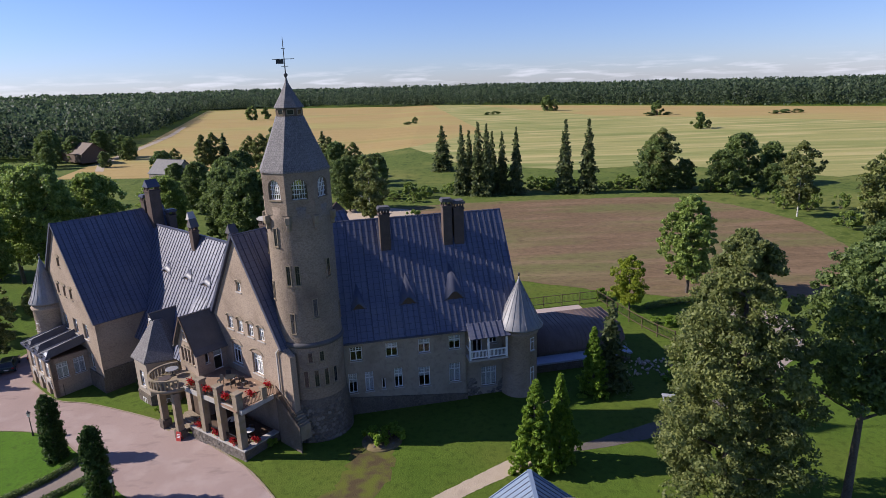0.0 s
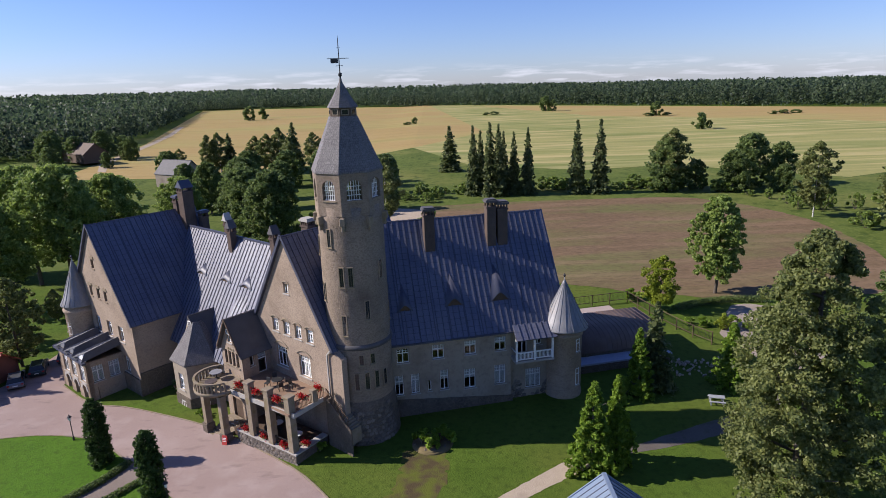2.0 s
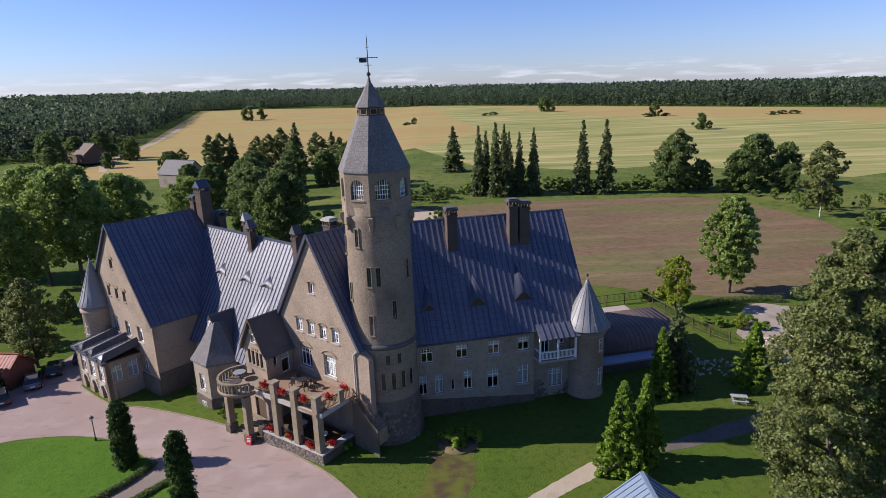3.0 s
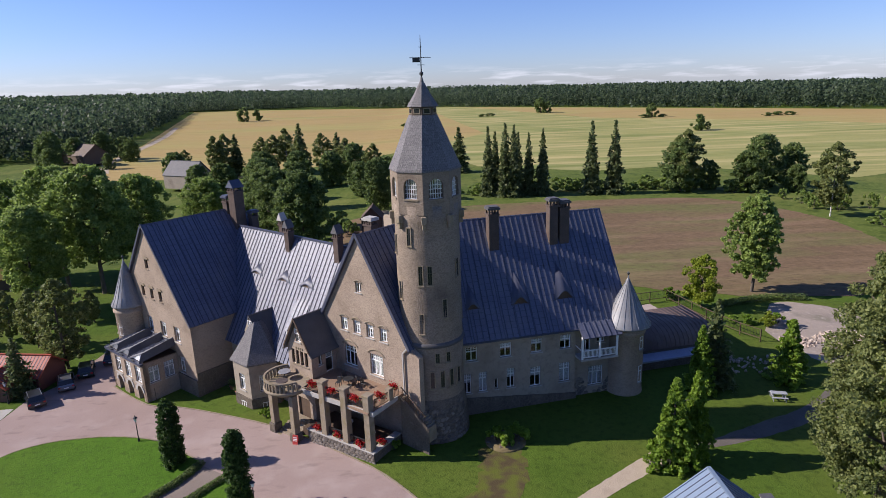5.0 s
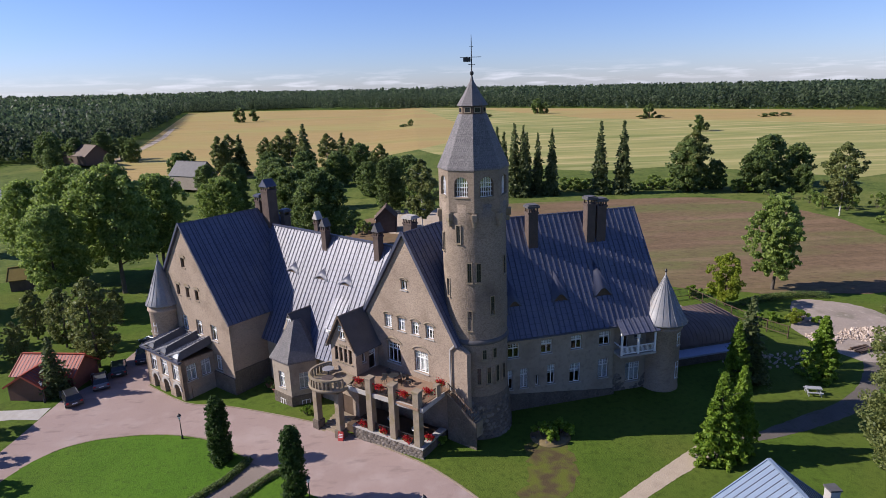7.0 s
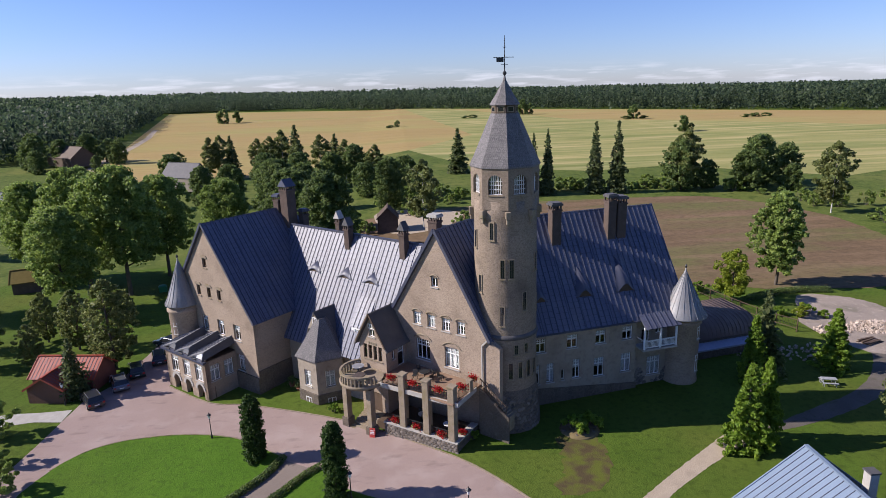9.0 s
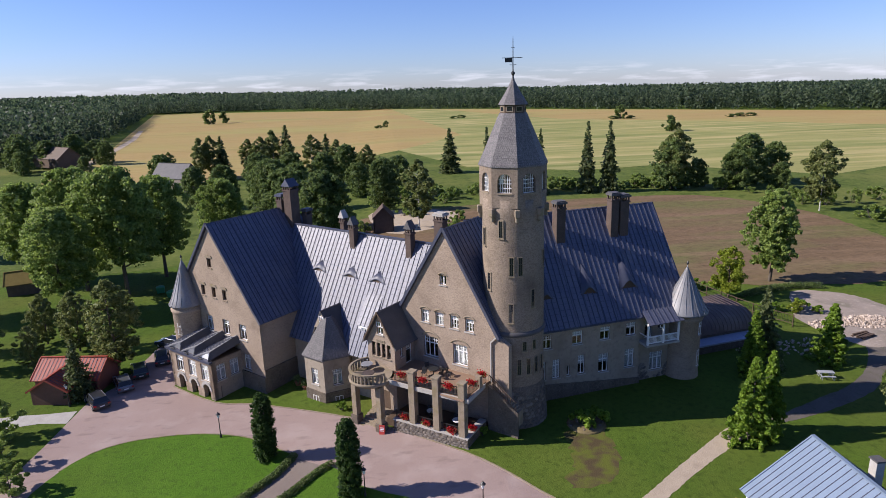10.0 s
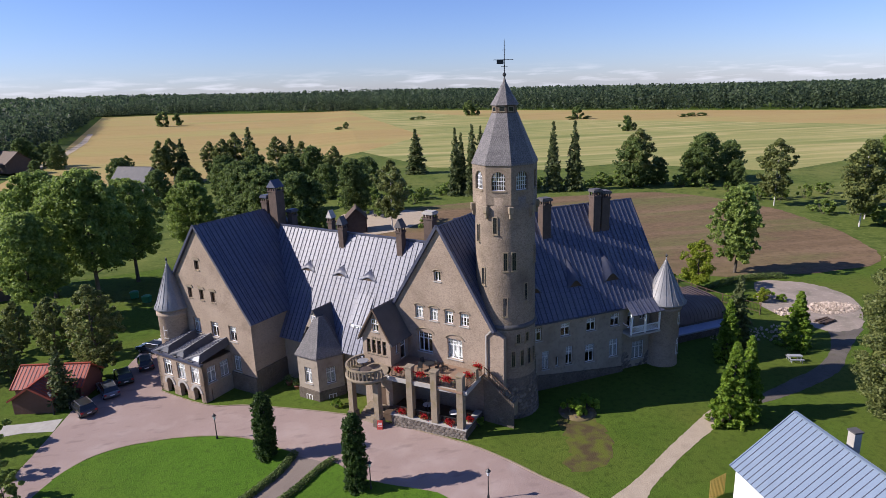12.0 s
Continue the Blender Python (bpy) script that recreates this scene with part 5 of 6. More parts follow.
# boulders in the parapet face
BD = []
for k in range(4):
    bm = bmesh.new()
    bmesh.ops.create_icosphere(bm, subdivisions=2, radius=1.0)
    rk = np.random.default_rng(90 + k)
    for v in bm.verts:
        v.co = Vector((v.co.x * 0.2, v.co.y * 0.06, v.co.z * 0.15)) * rk.uniform(0.85, 1.15)
    me = bpy.data.meshes.new("boulder")
    bm.to_mesh(me)
    bm.free()
    me.materials.append(BOULDER)
    BD.append(me)
rk = np.random.default_rng(95)
for row in range(7):
    for col in range(21):
        o = new("boulder", BD[(row * 5 + col * 3 + int(rk.integers(0, 2))) % 4])
        o.parent = PPT
        o.matrix_basis = pose(-8.35 + col * 0.385 + (row % 2) * 0.19 + rk.uniform(-0.08, 0.08), -8.135, -0.95 + row * 0.27 + rk.uniform(-0.06, 0.06), 0, rk.uniform(-50, 50), 0) @ Matrix.Diagonal((rk.uniform(0.75, 1.3), 1, rk.uniform(0.8, 1.35), 1))

# boulders of the tower's foot, with a broken upper edge
for row in range(14):
    for col in range(21):
        deg, z = -142 + col * 7.6 + (row % 2) * 3.8 + rk.uniform(-1.2, 1.2), -1.1 + row * 0.43 + rk.uniform(-0.06, 0.06)
        if z > 3.5 + 1.3 * noise.noise((deg / 25, 0.3, 4.0)):
            continue
        rr = 3.46 - 0.085 * max(0.0, z)
        o = new("boulder", BD[int(rk.integers(0, 4))])
        o.parent = FOOT
        o.matrix_basis = at(rr * math.cos(radians(deg)), rr * math.sin(radians(deg)), z, deg + 90) @ pose(0, 0, 0, 0, rk.uniform(-40, 40), 0) @ Matrix.Diagonal((rk.uniform(0.8, 1.4), 1.3, rk.uniform(0.9, 1.6), 1))
# bared boulders where the plaster has come off below the loggia
for i in range(150):
    x, z = rk.uniform(15.8, 20.0), rk.uniform(-1.2, 2.6)
    if 17.0 < x < 19.2 and z > 0.7 or z > 1.5 + 1.6 * noise.noise((x / 1.3, 2.0, 7.0)):
        continue
    o = new("boulder", BD[int(rk.integers(0, 4))])
    o.parent = BARE
    o.matrix_basis = RW @ pose(x, 0.1, z, 0, rk.uniform(-40, 40), 0) @ Matrix.Diagonal((rk.uniform(0.8, 1.5), 1, rk.uniform(0.9, 1.6), 1))

# ---- outbuildings ----
def gable_house(name, m, lx, ly, wall_h, rise, wallm, roofm, label, category="house", over=0.4, seams=0.5, chimney_at=None, windows=()):
    """A plain gabled house, ridge along y, with the gable at the local y = 0 end."""
    e = empty(name, m, label, category)
    outline = [(-lx / 2, -0.5), (lx / 2, -0.5), (lx / 2, wall_h), (0, wall_h + rise), (-lx / 2, wall_h)]
    holes = [rect(*w) for w in windows]
    part("wall", tx(panel(outline, holes, 0.3), at(0, 0, 0)), wallm, e)
    part("wall", tx(panel(outline, [], 0.3), at(0, ly, 0, 180)), wallm, e)
    for sx in (-1, 1):
        part("wall", boxes((sx * lx / 2 - 0.15, sx * lx / 2 + 0.15, 0, ly, -0.5, wall_h)), wallm, e)
        k = rise / (lx / 2)
        xo = lx / 2 + over
        roof_plane(e, [(0, -over, wall_h + rise + 0.15), (sx * xo, -over, wall_h + 0.15 - over * k), (sx * xo, ly + over, wall_h + 0.15 - over * k), (0, ly + over, wall_h + rise + 0.15)], roofm, spacing=seams, rib=0.04)
        bm = bmesh.new()
        bar(bm, (0, -over, wall_h + rise + 0.12), (sx * xo, -over, wall_h + 0.12 - over * k), 0.1, 0.2)
        part("bargeboard", bm, roofm, e)
    part("ridge_cap", boxes((-0.14, 0.14, -over, ly + over, wall_h + rise + 0.12, wall_h + rise + 0.24)), roofm, e)
    for w in windows:
        window(e, at(w[0], 0, w[1]), w[2], w[3], 2, 2, depth=0.1)
    if chimney_at:
        x, y, w, z0, z1 = chimney_at
        part("chimney", boxes((x - w, x + w, y - w, y + w, z0, z1), bevel=0.02), CONCRETE, e, "whitewashed chimney")
        part("chimney_cap", boxes((x - w - 0.06, x + w + 0.06, y - w - 0.06, y + w + 0.06, z1, z1 + 0.12)), DARKROOF, e)
    return e


wh = gable_house("house", Matrix.Translation((5.3, 35.6, 0)) @ Matrix.Rotation(math.pi, 4, "Z"), 9.6, 14.0, 3.2, 3.75, WHITE, BLUEROOF, "white rendered house with a pale blue sheet roof", chimney_at=(-2.0, 3.3, 0.32, 4.5, 7.3), windows=((-2.5, 0.9, 1.2, 1.4), (2.2, 0.9, 1.2, 1.4)))
LT = empty("trellis", pose(-0.6, 36.3, 0, 0, 0, 20), "yellow wooden lattice trellis beside the white house", "trellis")
YW = mat("yellow_timber", (0.36, 0.20, 0.05), (0.5, 0.3, 0.08), 0.7)
for i in range(11):
    bm = bmesh.new()
    bar(bm, (-0.9 + i * 0.18, 0, 0), (-0.9 + i * 0.18, 0, 1.9), 0.03)
    part("slat", bm, YW, LT)
    bm = bmesh.new()
    bar(bm, (-0.95, 0.03, 0.1 + i * 0.175), (0.95, 0.03, 0.1 + i * 0.175), 0.03)
    part("slat", bm, YW, LT)
gable_house("shed", Matrix.Translation((-67.4, 72.6, gz(-67))) @ Matrix.Rotation(radians(-98), 4, "Z"), 4.4, 7.5, 2.0, 1.6, mat("red_boards", (0.13, 0.045, 0.03), (0.2, 0.07, 0.045), 0.8), REDROOF, "low red wooden shed with a red sheet roof", "shed", seams=0.45)
gable_house("shed", Matrix.Translation((-64.6, 67.2, gz(-64))) @ Matrix.Rotation(radians(-8), 4, "Z"), 4.2, 5.0, 1.9, 1.3, mat("brown_boards", (0.10, 0.045, 0.03), (0.16, 0.075, 0.05), 0.8), REDROOF, "small red-roofed shed wing", "shed", seams=0.45)
gable_house("house", Matrix.Translation((-92, 222, 0)) @ Matrix.Rotation(radians(62), 4, "Z"), 9, 14, 4.5, 4.4, PLASTER, DARKROOF, "grey-roofed farmhouse behind the park trees", seams=0, windows=((-2.4, 1.2, 1.1, 1.4), (2.4, 1.2, 1.1, 1.4)))
gable_house("barn", Matrix.Translation((-176, 316, 0)) @ Matrix.Rotation(radians(50), 4, "Z"), 12, 26, 4.0, 5.0, WOODDARK, WOODDARK, "dark timber barn at the forest edge", "barn", seams=0)
gable_house("barn", Matrix.Translation((-140, 205, gz(-140))) @ Matrix.Rotation(radians(75), 4, "Z"), 9, 24, 2.6, 2.4, WOODDARK, ROOF, "long low barn with a blue-grey roof", "barn", seams=0)
gable_house("shed", Matrix.Translation((-94, 113, gz(-94))) @ Matrix.Rotation(radians(-70), 4, "Z"), 5, 8, 2.2, 1.6, BRICK, mat("mossy_roof", (0.14, 0.11, 0.04), (0.22, 0.17, 0.06), 0.9), "brown shed with a mossy yellow roof", "shed", seams=0)
gable_house("ruin", Matrix.Translation((-25.5, 141, 0)), 4.5, 5.5, 3.2, 2.2, BRICK, BRICK, "small brick outbuilding with a pale gable", "outbuilding", seams=0)

# ---- east annexe, its yard and fence ----
ax = empty("annexe", castle.matrix_basis @ RW, "low annexe with a curved brown sheet roof", "annexe")
COPPER = overlay(mat("brown_sheet_roof", (0.10, 0.066, 0.052), (0.175, 0.12, 0.095), 0.72, 0.8, 9.0, 0.15), "noise", 0.5, (0.19, 0.14, 0.12), 0.5, 0.5, 0.7)
prof = [(4.7, 1.5), (4.9, 2.3), (5.5, 3.0), (6.4, 3.45), (7.6, 3.62), (11.5, 3.7)]
bm = bmesh.new()
for (y0, z0), (y1, z1) in zip(prof, prof[1:]):
    vs = [bm.verts.new(p) for p in ((23.0, y0, z0), (36.6, y0, z0), (36.6, y1, z1), (23.0, y1, z1))]
    bm.faces.new(vs).smooth = True
bmesh.ops.remove_doubles(bm, verts=bm.verts, dist=0.001)
r = bmesh.ops.extrude_face_region(bm, geom=bm.faces[:])
for v in r["geom"]:
    if isinstance(v, bmesh.types.BMVert):
        v.co.z += 0.1
ar = part("roof", bm, COPPER, ax)
for i in range(23):
    x = 23.3 + i * 0.6
    bm = bmesh.new()
    for (y0, z0), (y1, z1) in zip(prof, prof[1:]):
        bar(bm, (x, y0, z0 + 0.12), (x, y1, z1 + 0.12), 0.05)
    part("seam", bm, COPPER, ar)
part("wall", boxes((22.4, 36.4, 4.8, 11.4, -1.5, 1.55)), RUBBLE, ax, "boulder wall")
part("end_wall", tx(panel([(4.8, 1.5), (11.4, 1.5), (11.4, 3.66), (7.6, 3.58), (6.4, 3.4), (5.5, 2.95), (4.95, 2.25)], [], 0.1), at(36.5, 0, 0, 90)), WOODDARK, ax)
part("ledge", boxes((22.6, 36.6, 2.9, 4.8, 0.95, 1.15)), mat("pale_blue_sheet", (0.24, 0.27, 0.35), (0.36, 0.39, 0.47), 0.5), ax, "pale sheet-metal ledge")
part("retaining_wall", boxes((22.8, 36.4, 3.0, 4.8, -1.6, 0.95)), RUBBLE, ax, "boulder retaining wall")
AX = castle.matrix_basis @ RW
bm = tx(boxes((24.5, 38.0, 11.5, 21.0, 0.0, 0.5)), AX)
tagged(obj("terrace", bm, mat("pinkish_paving", (0.30, 0.24, 0.21), (0.42, 0.35, 0.31), 0.9, 0.5, 8.0, 0.3)), "pinkish paved yard behind the annexe", "", "", "structure")
FP = [(9.0, 84.0), (11.8, 84.6), (14.6, 85.2), (17.4, 85.8), (20.2, 86.4), (23.0, 87.0), (23.7, 84.2), (24.4, 81.4), (25.2, 78.6), (26.1, 75.9), (27.2, 73.2), (28.6, 70.8)]
fence = empty("fence", Matrix(), "dark timber post and rail fence round the yard", "fence")
for x, y in FP:
    part("post", boxes((x - 0.06, x + 0.06, y - 0.06, y + 0.06, 0, 1.75), bevel=0.01), WOODDARK, fence)
for a, b in zip(FP, FP[1:]):
    for z in (1.65, 0.5):
        bm = bmesh.new()
        bar(bm, (*a, z), (*b, z), 0.07)
        part("rail", bm, WOODDARK, fence)
    for i in range(1, 14):
        t = i / 14
        bm = bmesh.new()
        bar(bm, (a[0] + (b[0] - a[0]) * t, a[1] + (b[1] - a[1]) * t, 0.5), (a[0] + (b[0] - a[0]) * t, a[1] + (b[1] - a[1]) * t, 1.65), 0.02)
        part("wire", bm, IRON, fence)
rs = np.random.default_rng(77)


def stones(name, n, spots, s0, s1, material, label):
    """A heap of broken stones, loose in one object."""
    bm = bmesh.new()
    for i in range(n):
        x, y, z = spots(i)
        s = rs.uniform(s0, s1)
        m = Matrix.Translation((x, y, z)) @ Euler(rs.uniform(0, 3, 3)).to_matrix().to_4x4() @ Matrix.Diagonal((s, s * rs.uniform(0.5, 0.9), s * rs.uniform(0.4, 0.8), 1))
        r = bmesh.ops.create_icosphere(bm, subdivisions=1, radius=1.0, matrix=m)
        for v in r["verts"]:
            v.co += Vector(rs.normal(0, 0.12 * s, 3))
    return tagged(obj(name, bm, material), label, "rubble", "", "stuff")


def heap(i):
    big = i % 4
    a, d = rs.uniform(0, 6.283), rs.random() ** 0.6
    cx, cy, ru, rv = (39.8, 70.4, 4.2, 2.3) if big else (33.2, 71.0, 2.3, 2.0)
    return cx + ru * d * math.cos(a), cy + rv * d * math.sin(a) + 0.15 * (cx - 38), 0.04 + 0.45 * (1 - d) * rs.random()


stones("rubble_heap", 1100, heap, 0.06, 0.27, RUBBLEPALE, "pale low heap of broken building stones on the gravel")
stones("rubble_heap", 160, lambda i: (rs.uniform(17, 30), rs.uniform(62.5, 66.5), 0.05 + 0.25 * rs.random()), 0.1, 0.26, RUBBLEPALE, "loose stones below the retaining wall")
PL = empty("planter", pose(-6.4, 51.4, 0), "low earth bed with a few loose field stones", "flower bed")
for i in range(9):
    a = 2.4 * i
    part("stone", tx(boxes((-0.2, 0.2, -0.14, 0.14, 0, 0.2), bevel=0.06), pose(rs.uniform(1.2, 1.9) * math.cos(a), rs.uniform(0.9, 1.4) * math.sin(a), 0, 0, 0, rs.uniform(0, 180))), RUBBLE, PL)
part("earth", lathe(bmesh.new(), [(2.0, -0.02), (1.6, 0.12), (0.6, 0.3)], 20), SOIL, PL)
PLK = empty("plank_pile", pose(35.4, 66.6, 0, 0, 0, 20), "stack of brown timber planks on gravel", "planks")
for i in range(9):
    part("plank", tx(boxes((-1.3, 1.3, -0.12, 0.12, 0, 0.1), bevel=0.01), pose(rs.uniform(-0.3, 0.3), -0.7 + (i % 4) * 0.42, 0.12 * (i // 4), 0, 0, rs.uniform(-9, 9))), WOODDARK, PLK)

# ---- lamps, benches, cars ----
def street_lamp(m, label, h=2.7):
    e = empty("street_lamp", m, label, "street lamp", "park lamps")
    part("post", lathe(bmesh.new(), [(0.11, 0), (0.1, 0.35), (0.05, 0.45), (0.04, h - 0.5), (0.06, h - 0.48)], 10), IRON, e)
    part("lantern", lathe(bmesh.new(), [(0.09, h - 0.48), (0.17, h - 0.1)], 6), LAMPGLASS, e)
    part("cap", lathe(bmesh.new(), [(0.24, h - 0.1), (0.2, h - 0.04), (0.05, h + 0.1), (0.02, h + 0.22)], 6), IRON, e)
    return e


SL = street_lamp(pose(-42.9, 56.4, gz(-42.9) + 0.1), "black iron park lamp at the lawn edge")
for x, y in ((-18.6, 40.1), (-28.0, 44.0), (-62.3, 66.5)):
    copy_thing(SL, pose(x, y, gz(x) + 0.05))
GREYWOOD = mat("weathered_grey_timber", (0.22, 0.23, 0.24), (0.36, 0.37, 0.38), 0.8)
BN = empty("picnic_table", pose(22.8, 56.7, 0, 0, 0, -15) @ Matrix.Diagonal((0.85, 0.85, 1.0, 1.0)), "weathered grey garden table with benches in shade", "table")
part("tabletop", boxes((-0.9, 0.9, -0.38, 0.38, 0.7, 0.76)), GREYWOOD, BN)
for y in (-0.75, 0.75):
    part("bench", boxes((-0.9, 0.9, y - 0.14, y + 0.14, 0.42, 0.47)), GREYWOOD, BN)
for x in (-0.7, 0.7):
    part("trestle", boxes((x - 0.04, x + 0.04, -0.8, 0.8, 0.34, 0.42), (x - 0.04, x + 0.04, -0.35, -0.27, 0, 0.7), (x - 0.04, x + 0.04, 0.27, 0.35, 0, 0.7), (x - 0.04, x + 0.04, -0.78, -0.7, 0, 0.42), (x - 0.04, x + 0.04, 0.7, 0.78, 0, 0.42)), GREYWOOD, BN)


def car(m, paint, label, L=4.5, W=1.8, H=1.5, estate=True):
    """A parked car, nose along +y."""
    e = empty("car", m, label, "car", "parked cars")
    side = [(-L / 2, 0.35), (-L / 2, 0.75), (-L / 2 + 0.12, 0.95), (L / 2 - 1.25, 0.98), (L / 2 - 0.25, 0.8), (L / 2, 0.6), (L / 2, 0.32)]
    bm = bmesh.new()
    vs = [[bm.verts.new((x * (1 if z > 0.5 else 0.96), y, z)) for y, z in side] for x in (-W / 2, W / 2)]
    n = len(side)
    bm.faces.new(vs[0])
    bm.faces.new(list(reversed(vs[1])))
    for i in range(n):
        bm.faces.new((vs[0][i], vs[0][(i + 1) % n], vs[1][(i + 1) % n], vs[1][i]))
    bmesh.ops.recalc_face_normals(bm, faces=bm.faces)
    bmesh.ops.bevel(bm, geom=bm.edges[:], offset=0.07, segments=2, affect="EDGES")
    body = part("body", bm, paint, e)
    r0 = -L / 2 + (0.18 if estate else 0.7)
    cab = [(r0, 0.96), (r0 + (0.25 if estate else 0.6), H - 0.06), (0.25, H - 0.04), (L / 2 - 1.3, 0.98)]
    bm = bmesh.new()
    vs = [[bm.verts.new((s * (W / 2 - 0.06 - (0.17 if z > 1.2 else 0)), y, z)) for y, z in cab] for s in (-1, 1)]
    bm.faces.new(vs[0])
    bm.faces.new(list(reversed(vs[1])))
    for i in range(4):
        bm.faces.new((vs[0][i], vs[0][(i + 1) % 4], vs[1][(i + 1) % 4], vs[1][i]))
    bmesh.ops.recalc_face_normals(bm, faces=bm.faces)
    part("glasshouse", bm, CARGLASS, e, "dark tinted glasshouse")
    part("roof_panel", boxes((-W / 2 + 0.22, W / 2 - 0.22, r0 + 0.25, 0.25, H - 0.06, H), bevel=0.025), paint, e)
    for s in (-1, 1):
        part("roof_rail", boxes((s * (W / 2 - 0.27) - 0.02, s * (W / 2 - 0.27) + 0.02, r0 + 0.3, 0.15, H, H + 0.05)), RIM, e)
        part("tail_light", boxes((s * (W / 2 - 0.18) - 0.13, s * (W / 2 - 0.18) + 0.13, -L / 2 - 0.02, -L / 2 + 0.08, 0.66, 0.84)), plain("tail_lamp", (0.35, 0.01, 0.01), 0.3), e)
        part("headlight", boxes((s * (W / 2 - 0.25) - 0.18, s * (W / 2 - 0.25) + 0.18, L / 2 - 0.12, L / 2 + 0.01, 0.58, 0.72)), LAMPGLASS, e)
        for y in (-L / 2 + 0.8, L / 2 - 0.85):
            w = part("wheel", tx(lathe(bmesh.new(), [(0.28, -0.1), (0.32, -0.07), (0.32, 0.07), (0.28, 0.1)], 18), pose(s * (W / 2 - 0.08), y, 0.32, 0, 90, 0)), RUBBER, e)
            part("rim", tx(lathe(bmesh.new(), [(0.2, -0.11), (0.2, 0.11)], 12), pose(s * (W / 2 - 0.08), y, 0.32, 0, 90, 0)), RIM, w)
    part("number_plate", boxes((-0.26, 0.26, -L / 2 - 0.02, -L / 2 + 0.02, 0.55, 0.66)), WHITE, e)
    return e


DARKPAINT = plain("dark_grey_car_paint", (0.035, 0.037, 0.042), 0.3, 0.4, 0.6)
BLUEPAINT = plain("dark_blue_car_paint", (0.02, 0.03, 0.06), 0.3, 0.3, 0.6)
SILVER = plain("silver_car_paint", (0.16, 0.17, 0.19), 0.3, 0.6, 0.6)
GREENPAINT = plain("dark_green_car_paint", (0.02, 0.035, 0.03), 0.35, 0.3, 0.5)
WHITEPAINT = plain("white_car_paint", (0.7, 0.7, 0.7), 0.3, 0.0, 0.6)
for x, y, a, p, lab in ((-59.3, 66.6, 38, DARKPAINT, "dark grey estate car parked at the drive edge"), (-57.9, 70.6, 30, SILVER, "grey estate car parked on the drive"), (-57.2, 74.0, 25, GREENPAINT, "dark green car parked in tree shade"), (-55.6, 77.6, 20, DARKPAINT, "black car parked in tree shade"), (-56.0, 82.3, 60, BLUEPAINT, "dark blue car parked beside the castle")):
    car(pose(x, y, gz(x) + 0.02, 0, 0, a), p, lab)
car(pose(-53.6, 84.6, gz(-53) + 0.02, 0, 0, 60), WHITEPAINT, "white car parked beside the castle", estate=False)
cyp = first(tree("columnar_thuja", 3, 6.9, 1.05, 0.0, 17000, 0.10, CYPRESS, "narrow dark green columnar thuja on the lawn", "column", clumps=420, limbs=4, trunk=0.12, puff=0.7), -37.5, 51.6)
put(cyp, -29.2, 44.3, 1.0, 2.0, 1.08)
th = first(tree("thuja", 5, 8.6, 2.3, 0.1, 15000, 0.17, THUJA, "bright green bushy conical thuja with twin tops", "cone", clumps=420, limbs=6, puff=0.62), 7.3, 46.2)
put(th, 9.6, 47.2, 0.82, 1.0, 1.0)
fr = first(conifer("spruce", 7, 9.8, 2.6, 0.2, 34, 16, 0.30, NEEDLE, "dark green spruce in the shade beside the castle"), 17.6, 60.5)
put(th, 25.9, 60.4, 1.0, 1.0, 0.85)
put(th, 15.4, 59.0, 0.8, 2.0, 0.9)
first(tree("linden_tree", 11, 8.2, 2.7, 1.2, 9000, 0.17, LEAFYELLOW, "small yellow-green broadleaf tree near the fence", clumps=110), 26.6, 83.2)
first(tree("maple_tree", 13, 15.5, 4.0, 2.6, 22000, 0.24, LEAF, "tall round green maple standing at the field edge", clumps=330, puff=0.72), 37.3, 89.3)
bigm = first(tree("maple_tree", 17, 23.0, 5.8, 2.5, 105000, 0.135, LEAFGREY, "large spreading broadleaf tree with dusty green leaves", "broad", clumps=620, limbs=18, trunk=0.38, puff=0.62), 20.0, 38.8)
tall = first(tree("maple_tree", 18, 21.0, 4.8, 9.0, 40000, 0.16, LEAFDARK, "tall broadleaf tree with a bare dark trunk", "round", clumps=420, limbs=14, trunk=0.36, puff=0.65), 30.5, 40.5)
put(tall, 41.0, 47.0, 1.0, 3.3, 0.95)
put(tall, 45.0, 58.0, 1.0, 1.3, 0.9)
park = first(tree("park_tree", 19, 23.5, 7.2, 6.0, 38000, 0.25, LEAF, "large leafy green park tree", clumps=640, limbs=12, puff=0.68), -71, 107)
for x, y, s, a in ((-77, 98, 0.78, 1), (-80, 112, 0.98, 2), (-68, 118, 0.86, 3.4), (-59.5, 131, 0.74, 4), (-97, 98, 0.7, 0.5), (-92, 118, 0.85, 5.2)):
    put(park, x, y, s, a)
dark = first(tree("park_tree", 23, 19.0, 6.0, 1.5, 40000, 0.24, LEAFDARK, "dark green rounded tree behind the castle", clumps=480, puff=0.7), -37, 118)
for x, y, s, a in ((-45, 128, 1.0, 1), (-52, 150, 1.0, 3), (-25, 165, 0.8, 4), (-70, 176, 0.8, 2), (-82, 190, 0.7, 5), (-64, 196, 0.85, 0.6)):
    put(dark, x, y, s, a)
bir = first(tree("birch_tree", 29, 17.5, 4.6, 3.0, 9500, 0.33, LEAFGREY, "slender pale-barked birch with loose foliage", "egg", BIRCHBARK, clumps=150, trunk=0.17), 82, 138)
for x, y, s, a in ((83, 112, 1.1, 1), (90, 118, 1.05, 2), (-17, 143, 0.95, 3), (95, 104, 1.0, 5), (64, 177, 1.05, 0.4), (102, 130, 0.9, 2.2)):
    put(bir, x, y, s, a)
